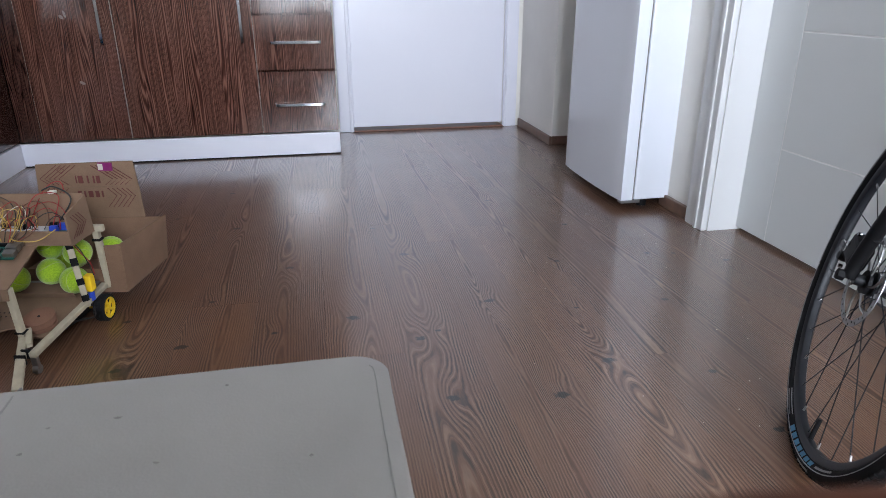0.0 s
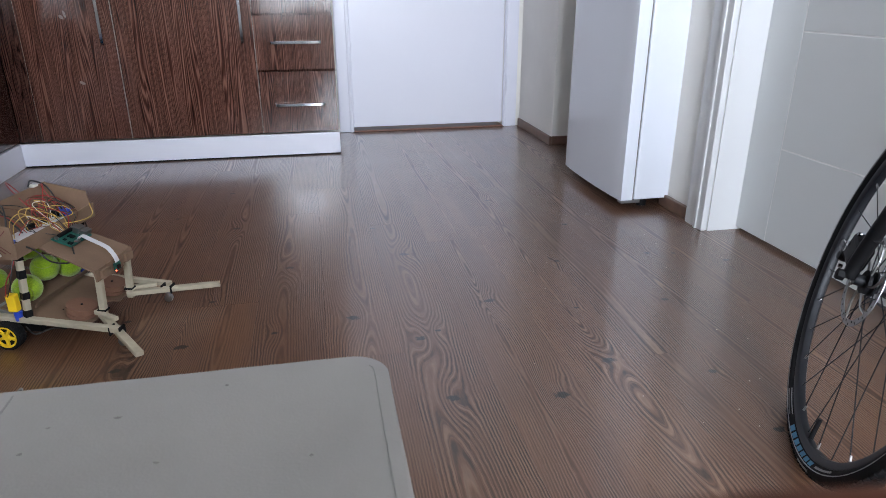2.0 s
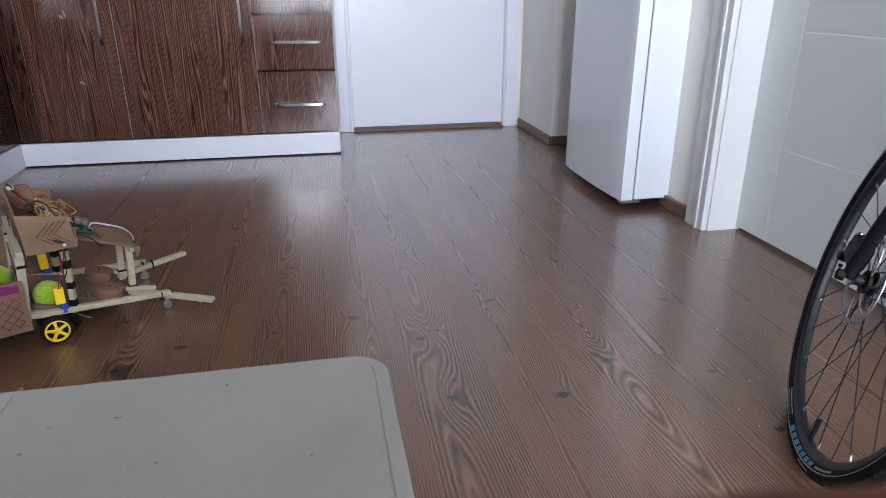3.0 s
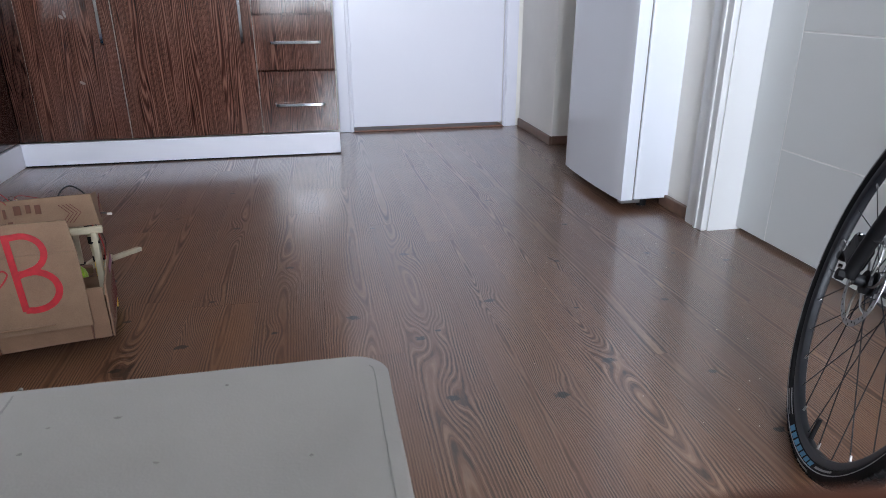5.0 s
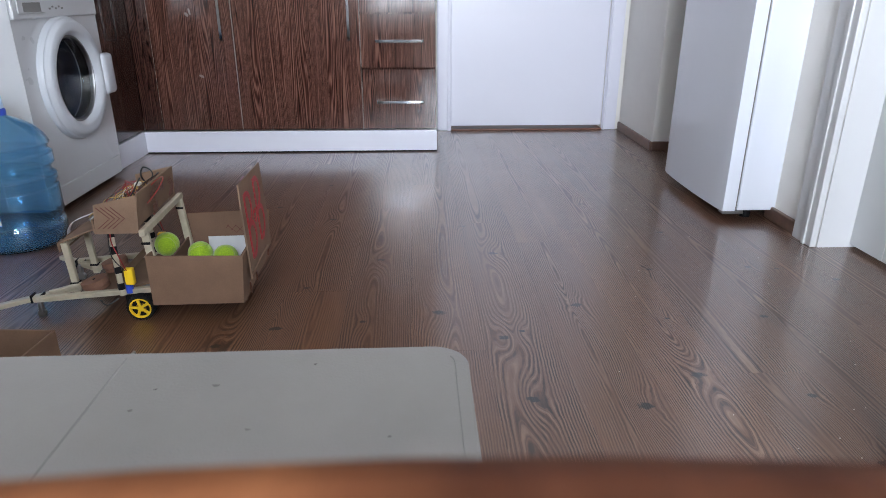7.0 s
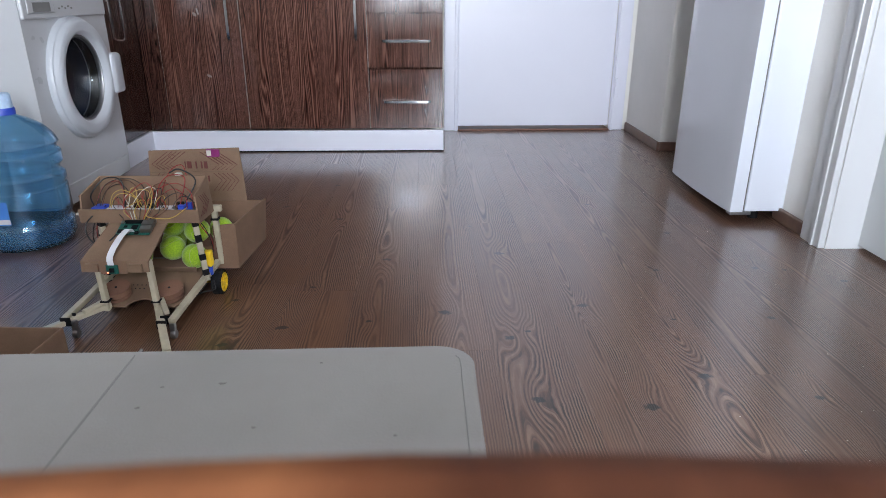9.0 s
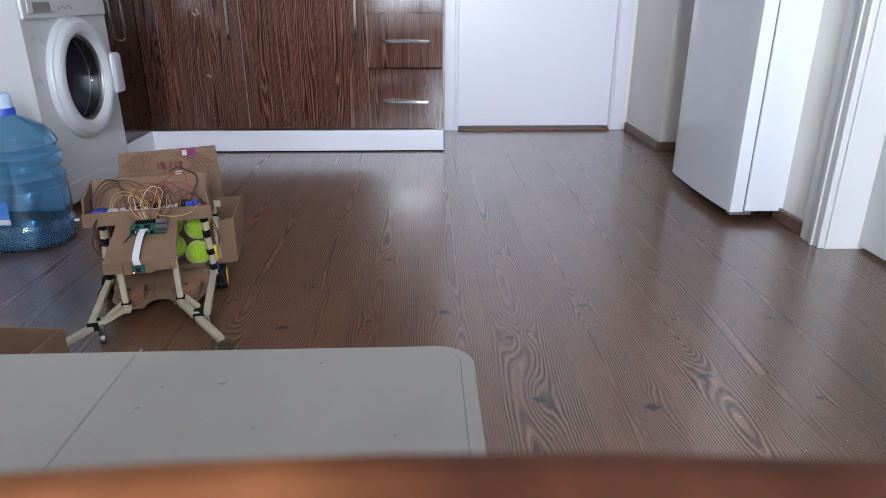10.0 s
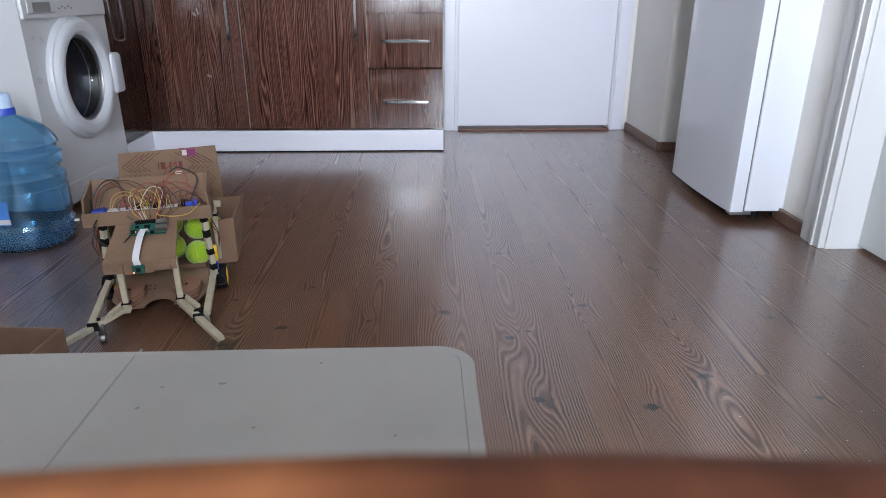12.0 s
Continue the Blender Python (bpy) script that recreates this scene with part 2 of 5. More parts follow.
M_SKIRT = plain("brown_skirting", (0.165, 0.095, 0.068), 0.4, vary=0.2, scale=30)
M_SILL = plain("red_brown_wood", (0.20, 0.092, 0.060), 0.4, vary=0.2, scale=30)
M_SOFA = plain("pale_grey_leatherette", (0.250, 0.239, 0.229), 0.62, vary=0.07, scale=7, relief=0.13, fine=420)
M_SEAM = plain("grey_thread", (0.20, 0.195, 0.19), 0.8)
M_SMUDGE = plain("chalky_smudge", (0.20, 0.15, 0.13), 0.8, vary=0.4, scale=120)
M_SPOT = plain("grey_stain", (0.15, 0.142, 0.135), 0.7, vary=0.2, scale=60)
M_CARD = cardboard("cardboard", (0.180, 0.104, 0.064))
M_CARD2 = cardboard("aged_cardboard", (0.182, 0.112, 0.070))
M_CARD3 = cardboard("red_brown_card", (0.20, 0.098, 0.062))
M_STICK = plain("cream_painted_wood", (0.39, 0.345, 0.255), 0.6, vary=0.12, scale=40, relief=0.2)
M_YELLOW = plain("yellow_plastic", (0.85, 0.56, 0.02), 0.4, vary=0.06)
M_BLUE = plain("blue_plastic", (0.02, 0.06, 0.42), 0.4)
M_GREEN = plain("green_circuit_board", (0.008, 0.080, 0.062), 0.4, vary=0.3, scale=120)
M_RIBBON = plain("white_ribbon_cable", (0.56, 0.56, 0.58), 0.5)
M_RED = plain("red_paint", (0.31, 0.007, 0.014), 0.6, vary=0.22, scale=60)
M_INK = plain("brown_print", (0.105, 0.024, 0.020), 0.8)
M_PURPLE = plain("purple_tape", (0.17, 0.012, 0.10), 0.4)
M_FELT = fuzz()
M_BALLSEAM = plain("pale_green_rubber", (0.34, 0.42, 0.16), 0.8)
M_BOTTLE = blue_plastic()
M_LABEL = plain("blue_label_paper", (0.06, 0.22, 0.62), 0.5)
M_GLASS = dark_glass()
M_CAP = plain("pale_blue_plastic", (0.42, 0.55, 0.72), 0.45, vary=0.15, scale=60)
M_LED = glow("red_led", (1.0, 0.06, 0.03), 14.0)
M_WIRE = {"red": plain("red_wire", (0.26, 0.015, 0.015), 0.5), "black": plain("black_wire", (0.012, 0.012, 0.012), 0.5),
          "yellow": plain("yellow_wire", (0.42, 0.28, 0.06), 0.5), "brown": plain("brown_wire", (0.09, 0.03, 0.015), 0.5),
          "white": plain("white_wire", (0.5, 0.48, 0.42), 0.5), "blue": plain("blue_wire", (0.03, 0.05, 0.3), 0.5)}

# ---- mesh helpers ----


def mesh_of(name, bm, material, smooth=False):
    bmesh.ops.recalc_face_normals(bm, faces=bm.faces)
    me = bpy.data.meshes.new(name)
    bm.to_mesh(me)
    bm.free()
    for m in material if isinstance(material, (list, tuple)) else [material]:
        me.materials.append(m)
    if smooth:
        me.shade_smooth()
        me.set_sharp_from_angle(angle=radians(38))
    return me


def part(name, bm, material, parent=None, label="", smooth=False, at=None):
    ob = new(name, mesh_of(name, bm, material, smooth))
    if parent is not None:
        ob.parent = parent
    if at is not None:
        ob.matrix_basis = at
    return tagged(ob, label)


def setting(name, bm, material, label, category, parent=None):
    return tagged(part(name, bm, material, parent), label, category, kind="structure")


def thing(name, label, category, m=None, group=""):
    ob = new(name)
    if m is not None:
        ob.matrix_basis = m
    return tagged(ob, label, category, group)


def box(lo, hi, bevel=0.0, bm=None, m=None, segments=2):
    bm = bm or bmesh.new()
    size = [h - l for l, h in zip(lo, hi)]
    mid = [(h + l) / 2 for l, h in zip(lo, hi)]
    mat = Matrix.Translation(mid) @ Matrix.Diagonal((*size, 1))
    vs = bmesh.ops.create_cube(bm, size=1, matrix=(m @ mat) if m is not None else mat)["verts"]
    if bevel:
        edges = {e for v in vs for e in v.link_edges}
        bmesh.ops.bevel(bm, geom=list(edges), offset=bevel, segments=segments, profile=0.5, affect="EDGES")
    return bm


def stick(p, q, w, h=None, bevel=0.0015, bm=None, up=(0, 0, 1)):
    """A bar of section w by h from p to q."""
    p, q, h = Vector(p), Vector(q), h or w
    d = q - p
    z = d.normalized()
    x = Vector(up).cross(z)
    x = x.normalized() if x.length > 1e-4 else Vector((1, 0, 0))
    y = z.cross(x)
    m = Matrix.Translation(p) @ Matrix((x, y, z)).transposed().to_4x4()
    return box((-w / 2, -h / 2, 0), (w / 2, h / 2, d.length), bevel, bm, m, 1)


def lathe(profile, steps=48, m=None, bm=None, closed=False):
    """Turns a profile of (radius, height) round z."""
    bm = bm or bmesh.new()
    m = m or Matrix.Identity(4)
    rings = []
    for r, z in profile:
        if r < 1e-6:
            rings.append([bm.verts.new(m @ Vector((0, 0, z)))])
        else:
            rings.append([bm.verts.new(m @ Vector((r * math.cos(a), r * math.sin(a), z))) for a in np.linspace(0, 2 * math.pi, steps, endpoint=False)])
    pairs = list(zip(rings, rings[1:])) + ([(rings[-1], rings[0])] if closed else [])
    for a, b in pairs:
        for i in range(steps):
            j = (i + 1) % steps
            q = [a[i % len(a)], a[j % len(a)], b[j % len(b)], b[i % len(b)]]
            q = list(dict.fromkeys(q))
            if len(q) > 2:
                bm.faces.new(q)
    return bm


def smooth_path(points, n=8):
    pts = [Vector(p) for p in points]
    pts = [2 * pts[0] - pts[1]] + pts + [2 * pts[-1] - pts[-2]]
    out = []
    for a, b, c, d in zip(pts, pts[1:], pts[2:], pts[3:]):
        for i in range(n):
            t = i / n
            out.append(0.5 * ((2 * b) + (c - a) * t + (2 * a - 5 * b + 4 * c - d) * t * t + (3 * b - a - 3 * c + d) * t ** 3))
    return out + [pts[-2]]


def tube(points, r, steps=6, n=7, bm=None, curve=True):
    bm = bm or bmesh.new()
    pts = smooth_path(points, n) if curve else [Vector(p) for p in points]
    rings, x = [], None
    for i, p in enumerate(pts):
        d = (pts[min(i + 1, len(pts) - 1)] - pts[max(i - 1, 0)]).normalized()
        x = (x - d * x.dot(d)) if x is not None else d.orthogonal()
        x = x.normalized()
        y = d.cross(x)
        rings.append([bm.verts.new(p + r * (math.cos(a) * x + math.sin(a) * y)) for a in np.linspace(0, 2 * math.pi, steps, endpoint=False)])
    for a, b in zip(rings, rings[1:]):
        for i in range(steps):
            j = (i + 1) % steps
            bm.faces.new((a[i], a[j], b[j], b[i]))
    bm.faces.new(rings[0][::-1])
    bm.faces.new(rings[-1])
    return bm


def prism(outline, lo, hi, m=None, bm=None):
    """A flat outline in x, y made solid from z = lo to hi."""
    bm = bm or bmesh.new()
    m = m or Matrix.Identity(4)
    a = [bm.verts.new(m @ Vector((x, y, lo))) for x, y in outline]
    b = [bm.verts.new(m @ Vector((x, y, hi))) for x, y in outline]
    bm.faces.new(a[::-1])
    bm.faces.new(b)
    for i in range(len(a)):
        j = (i + 1) % len(a)
        bm.faces.new((a[i], a[j], b[j], b[i]))
    return bm


def ribbon(points, w, lo, hi, m=None, bm=None):
    """A painted line of width w along points in x, y, made solid from z = lo to hi."""
    bm = bm or bmesh.new()
    m = m or Matrix.Identity(4)
    pts = [Vector((*p, 0)) for p in points]
    rows = []
    for i, p in enumerate(pts):
        d = (pts[min(i + 1, len(pts) - 1)] - pts[max(i - 1, 0)]).normalized()
        s = Vector((-d.y, d.x, 0)) * (w / 2)
        rows.append([bm.verts.new(m @ Vector((v.x, v.y, z))) for v, z in ((p + s, lo), (p - s, lo), (p - s, hi), (p + s, hi))])
    for a, b in zip(rows, rows[1:]):
        for i in range(4):
            j = (i + 1) % 4
            bm.faces.new((a[i], a[j], b[j], b[i]))
    bm.faces.new(rows[0][::-1])
    bm.faces.new(rows[-1])
    return bm


def arc(cx, cy, rx, ry, a0, a1, n=14):
    return [(cx + rx * math.cos(radians(a)), cy + ry * math.sin(radians(a))) for a in np.linspace(a0, a1, n)]


# ---- the room ----
X_WEST, Y_SOUTH, Y_NORTH, TOP = -1.90, -2.60, 3.80, 2.60

floor = setting("floor", box((-2.1, -2.85, -0.06), (2.0, 4.2, -0.0125)), M_SKIRT, "brown oak-look laminate floor with knotty grain, glossy", "floor")
setting("ceiling", box((-2.1, -2.85, TOP), (2.0, 4.2, TOP + 0.1)), M_CEIL, "plain white painted ceiling", "ceiling")
setting("wall_west", box((X_WEST - 0.15, Y_SOUTH, 0), (X_WEST, Y_NORTH, TOP)), M_WALL, "pale cream painted wall", "wall")


def wall_with_hole(name, x0, x1, y0, y1, hx0, hx1, hz0, hz1, along):
    bm = bmesh.new()
    if along == "x":
        cuts = (((x0, y0, 0), (hx0, y1, TOP)), ((hx1, y0, 0), (x1, y1, TOP)), ((hx0, y0, hz1), (hx1, y1, TOP)), ((hx0, y0, 0), (hx1, y1, hz0)))
    else:
        cuts = (((x0, y0, 0), (x1, hx0, TOP)), ((x0, hx1, 0), (x1, y1, TOP)), ((x0, hx0, hz1), (x1, hx1, TOP)), ((x0, hx0, 0), (x1, hx1, hz0)))
    for lo, hi in cuts:
        if all(h - l > 1e-4 for l, h in zip(lo, hi)):
            box(lo, hi, 0, bm)
    return setting(name, bm, M_WALL, "pale cream painted wall", "wall")


wall_with_hole("wall_south", X_WEST, 2.0, Y_SOUTH - 0.2, Y_SOUTH, -0.58, 0.86, 0.55, 2.45, "x")
wall_with_hole("wall_north", X_WEST, 2.0, Y_NORTH, Y_NORTH + 0.15, 0.25, 1.142, 0.0, 2.07, "x")
wall_with_hole("wall_east", 1.31, 1.475, Y_SOUTH, 2.15, 0.93, 1.84, 0.0, 2.07, "y")
setting("wall_recess", box((1.86, 2.15, 0), (2.0, Y_NORTH, TOP)), M_WALL, "pale cream painted wall behind the fridge", "wall")
setting("wall_recess_side", box((1.475, 2.0, 0), (2.0, 2.15, TOP)), M_WALL, "pale cream painted wall beside the fridge", "wall")
setting("wall_pillar", box((1.25, 3.225, 0), (1.86, Y_NORTH, TOP), 0.006), M_WALL, "pale cream painted pillar beside the white door", "wall")


# Stub wall added out of view to shade the left of the room.
setting("unseen_stub_wall", box((X_WEST, -1.25, 0), (-0.46, -1.10, TOP)), M_WALL, "unseen cream stub wall added to keep window light off the left side", "wall")


def window():
    w = tagged(new("window_1"), "white framed window with daylight behind it", "window", kind="structure")
    for lo, hi in (((-0.58, -2.72, 0.55), (-0.52, -2.66, 2.45)), ((0.80, -2.72, 0.55), (0.86, -2.66, 2.45)), ((-0.52, -2.72, 0.55), (0.80, -2.66, 0.61)),
                   ((-0.52, -2.72, 2.39), (0.80, -2.66, 2.45)), ((0.11, -2.72, 0.61), (0.17, -2.66, 2.39))):
        part("window_frame", box(lo, hi, 0.004), M_WHITE, w)


window()


def north_door():
    d = tagged(new("door_1"), "closed plain white flush door with a brown threshold", "door", kind="structure")
    part("door_leaf", box((0.2508, Y_NORTH + 0.003, 0.024), (1.1412, Y_NORTH + 0.055, 2.062), 0.003), M_DOOR, d)
    part("threshold", box((0.25, Y_NORTH - 0.03, 0.0005), (1.142, Y_NORTH + 0.12, 0.010), 0.003), M_SILL, d, "brown wooden threshold")
    hinge = bmesh.new()
    box((1.150, Y_NORTH - 0.040, 0.19), (1.172, Y_NORTH - 0.0325, 0.30), 0.002, hinge)
    lathe(((0, 0.21), (0.004, 0.21), (0.004, 0.28), (0, 0.28)), 10, pose(1.155, Y_NORTH - 0.042, 0), hinge)
    part("hinge", hinge, M_DOOR, d, "white painted hinge")
    for lo, hi in (((0.168, Y_NORTH - 0.018, 0), (0.250, Y_NORTH + 0.0, 2.15)), ((1.142, Y_NORTH - 0.018, 0), (1.224, Y_NORTH + 0.0, 2.15)),
                   ((0.25, Y_NORTH - 0.018, 2.07), (1.142, Y_NORTH, 2.15))):
        part("casing", box(lo, hi, 0.004), M_DOOR, d)
    for x0, x1 in ((0.228, 0.244), (1.148, 1.160)):
        part("bead", box((x0, Y_NORTH - 0.030, 0), (x1, Y_NORTH - 0.0185, 2.07), 0.003), M_DOOR, d)


north_door()


def east_door():
    d = tagged(new("door_2"), "closed white panelled door with grooved lines", "door", kind="structure")
    # the leaf: pieces parted by narrow grooves
    y0, y1, g = 0.935, 1.836, 0.0022
    ys = (y0, 1.10, 1.685, y1)
    zs = (0.012, 0.31, 0.65, 0.99, 1.33, 1.67, 2.06)
    # Leaf in a lighter paint, standing in for light caught by the groove edges.
    part("door_leaf", box((1.4166, y0, 0.012), (1.46, y1, 2.06)), M_CEIL, d)
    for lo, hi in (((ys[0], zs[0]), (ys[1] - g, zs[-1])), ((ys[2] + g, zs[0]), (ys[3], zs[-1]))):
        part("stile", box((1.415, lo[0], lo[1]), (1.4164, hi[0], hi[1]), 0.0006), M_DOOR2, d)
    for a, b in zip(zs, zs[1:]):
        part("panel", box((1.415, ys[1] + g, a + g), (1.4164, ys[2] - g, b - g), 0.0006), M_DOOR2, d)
    for a, b in ((0.845, 0.93), (1.84, 1.945)):
        far = a > 1
        part("casing", box((1.288, a, 0), (1.3095, b, 2.16), 0.003), M_WHITE, d)
        part("bead", box((1.281, (b - 0.078) if far else a + 0.060, 0), (1.2878, (b - 0.060) if far else a + 0.078, 2.16), 0.003), M_WHITE, d)
        part("jamb", box((1.31, (1.8365 if far else 0.93), 0), (1.475, (1.8395 if far else 0.934), 2.07)), M_WHITE, d)
    part("casing", box((1.288, 0.93, 2.075), (1.3095, 1.84, 2.16), 0.004), M_WHITE, d)


east_door()
for i, (lo, hi) in enumerate((((1.236, 3.213, 0), (1.2495, Y_NORTH - 0.019, 0.047)), ((1.2495, 3.211, 0), (1.86, 3.2245, 0.047)), ((1.296, 1.9455, 0), (1.3095, 2.15, 0.047)),
                              ((1.296, Y_SOUTH, 0), (1.3095, 0.844, 0.047)), ((X_WEST, Y_SOUTH, 0), (X_WEST + 0.014, 2.1, 0.047)), ((1.31, 2.1505, 0), (1.86, 2.163, 0.047)))):
    setting("baseboard", box(lo, hi, 0.004), M_SKIRT, "brown wood-look skirting board", "baseboard")

# ---- kitchen units ----
Y_FRONT, X_FRONT = 3.275, -1.335


# ---- dark panelling above the view, the north one inferred from the floor's dark reflection ----
setting("wall_panel_north", box((X_WEST + 0.02, Y_NORTH - 0.020, 0.905), (0.145, Y_NORTH - 0.001, 2.30), 0.001), M_CAB_SHADED, "dark zebrano wall panelling above the kitchen units", "wall panel")
# Unseen west panel, added to darken the left side; the floor hardly mirrors it.
setting("wall_panel_west", box((X_WEST + 0.001, 2.20, 0.905), (X_WEST + 0.0195, Y_NORTH - 0.021, 2.30), 0.001), M_CAB_SHADED, "unseen dark zebrano panel added beside the kitchen units to darken the left", "wall panel")


def bar_handle(parent, a, b, out, m=None):
    """A flat arched chrome bar from a to b standing off along out."""
    a, b, o = Vector(a), Vector(b), Vector(out)
    d = (b - a)
    pts = [a, a + o * 0.75 + d * 0.012, a + o + d * 0.07, a + o * 1.05 + d * 0.5, a + o + d * 0.93, a + o * 0.75 + d * 0.988, b]
    bm = bmesh.new()
    path = smooth_path(pts, 5)
    side = d.normalized().cross(o.normalized()) * 0.006
    rows = []
    for i, p in enumerate(path):
        t = (path[min(i + 1, len(path) - 1)] - path[max(i - 1, 0)]).normalized()
        n = t.cross(side.normalized()) * 0.0035
        rows.append([bm.verts.new(p + side * s + n * k) for s, k in ((1, 1), (-1, 1), (-1, -1), (1, -1))])
    for u, v in zip(rows, rows[1:]):
        for i in range(4):
            bm.faces.new((u[i], u[(i + 1) % 4], v[(i + 1) % 4], v[i]))
    bm.faces.new(rows[0][::-1])
    bm.faces.new(rows[-1])
    return part("handle", bm, M_CHROME, parent, "arched chrome bar handle", smooth=True)


def unit_north(x0, x1, fronts, label, category, handle):
    u = thing("kitchen_cabinet", label, category, group="kitchen base units")
    part("body", box((x0 + 0.0006, Y_FRONT + 0.075, 0.112), (x1 - 0.0006, Y_NORTH - 0.002, 0.86)), M_CAB if handle == "drawer" else M_CAB_SHADED, u)
    for z0, z1 in fronts:
        name = "drawer_front" if handle == "drawer" else "door"
        f = part(name, box((x0 + 0.0022, Y_FRONT, z0 + 0.001), (x1 - 0.0022, Y_FRONT + 0.018, z1 - 0.0075), 0.0008), M_CAB, u)
        for xe in (x0 + 0.0012, x1 - 0.0021):
            part("edge_band", box((xe, Y_FRONT + 0.0012, z0 + 0.003), (xe + 0.0009, Y_FRONT + 0.017, z1 - 0.0085)), M_EDGE, f, "pale edge band")
        if handle == "drawer":
            zc = (z0 + 0.137 if z0 < 0.2 else z0 + 0.127) if z1 < 0.7 else z0 + 0.1
            bar_handle(f, (-0.15, Y_FRONT, zc), (0.083, Y_FRONT, zc), (0, -0.024, 0))
        else:
            bar_handle(f, (x1 - 0.052, Y_FRONT, 0.542), (x1 - 0.052, Y_FRONT, 0.80), (0, -0.024, 0))
    return u


UNIT = unit_north(-1.222, -0.828, ((0.112, 0.86),), "dark zebrano kitchen base unit, one closed glossy door", "cabinet", "door")
unit_north(-0.828, -0.223, ((0.112, 0.86),), "wide dark zebrano kitchen base unit, one closed glossy door", "cabinet", "door")
unit_north(-0.223, 0.145, ((0.112, 0.412), (0.412, 0.668), (0.668, 0.86)), "dark zebrano kitchen drawer unit, three closed glossy drawers", "drawer unit", "drawer")
for x, z, w, h in ((-1.00, 0.376, 0.020, 0.010), (-1.035, 0.660, 0.016, 0.012), (-1.02, 0.672, 0.010, 0.02)):
    o = [(x + 0.6 * w * math.cos(a + 0.5) , z + 0.8 * h * math.sin(a)) for a in np.linspace(0, 2 * math.pi, 14, endpoint=False)]
    tagged(part("smudge", prism(o, 0, 0.0004, Matrix(((1, 0, 0, 0), (0, 0, -1, Y_FRONT - 0.0010), (0, 1, 0, 0), (0, 0, 0, 1)))), M_SMUDGE, UNIT), "pale smudge")
filler = tagged(part("corner_filler", box((X_FRONT + 0.021, Y_FRONT + 0.004, 0.112), (-1.2235, Y_FRONT + 0.03, 0.86), 0.001), M_CAB_SHADED), "zebrano filler strip in the kitchen corner, corner shade in its colour", "filler panel")


def unit_west():
    u = thing("kitchen_cabinet", "zebrano corner base unit facing the washing machine side, shaded in its colour", "cabinet", group="kitchen base units")
    part("body", box((X_WEST + 0.002, 2.865, 0.112), (X_FRONT, Y_NORTH - 0.002, 0.86)), M_CAB_SHADED, u)
    f = part("door", box((X_FRONT + 0.001, 2.867, 0.114), (X_FRONT + 0.019, Y_FRONT - 0.002, 0.858), 0.0012), M_CAB_SHADED, u)
    bar_handle(f, (X_FRONT + 0.019, 2.99 + 0.09, 0.556), (X_FRONT + 0.019, 2.99 + 0.09, 0.80), (0.024, 0, 0))


unit_west()
# Black strip added for the shaded gap below the plinth board.
setting("plinth_gap", box((-1.309, 3.2515, 0), (0.1465, 3.266, 0.0062)), M_BLACK, "black strip standing in for the shaded gap under the kitchen plinth", "plinth seal")
setting("plinth", box((-1.3085, 3.249, 0.0064), (0.147, 3.267, 0.109), 0.0015), M_DOOR, "white kitchen plinth board", "plinth")
setting("plinth_return", box((-1.327, 2.865, 0), (-1.309, 3.267, 0.109), 0.0015), M_DOOR, "white kitchen plinth board", "plinth")


def fridge():
    f = thing("fridge", "white free-standing fridge with a slightly curved door", "fridge")
    part("body", box((1.1745, 2.112, 0.035), (1.75, 2.672, 1.55), 0.005), M_FRIDGE, f)
    # door with a gently bowed front
    n, bm = 16, bmesh.new()
    ys = np.linspace(2.11, 2.675, n)
    out = [(1.166, 2.11)] + [(1.108 + 0.010 * ((y - 2.3925) / 0.2825) ** 2 + (0.003 if i in (0, n - 1) else 0), y) for i, y in enumerate(ys)] + [(1.166, 2.675)]
    prism(out, 0.035, 1.545, bm=bm)
    part("door", bm, M_FRIDGE, f, smooth=True)
    part("gasket", box((1.1662, 2.118, 0.04), (1.1743, 2.668, 1.54)), M_SPOT, f, "grey door seal")
    part("hinge", box((1.125, 2.114, 0.022), (1.20, 2.15, 0.0348), 0.002), M_STEEL, f, "metal hinge bracket")
    for x, y in ((1.23, 2.16), (1.23, 2.65), (1.70, 2.16), (1.70, 2.65)):
        part("foot", lathe(((0, 0), (0.018, 0), (0.018, 0.036), (0, 0.036)), 16, pose(x, y, 0)), M_BLACK, f)


fridge()


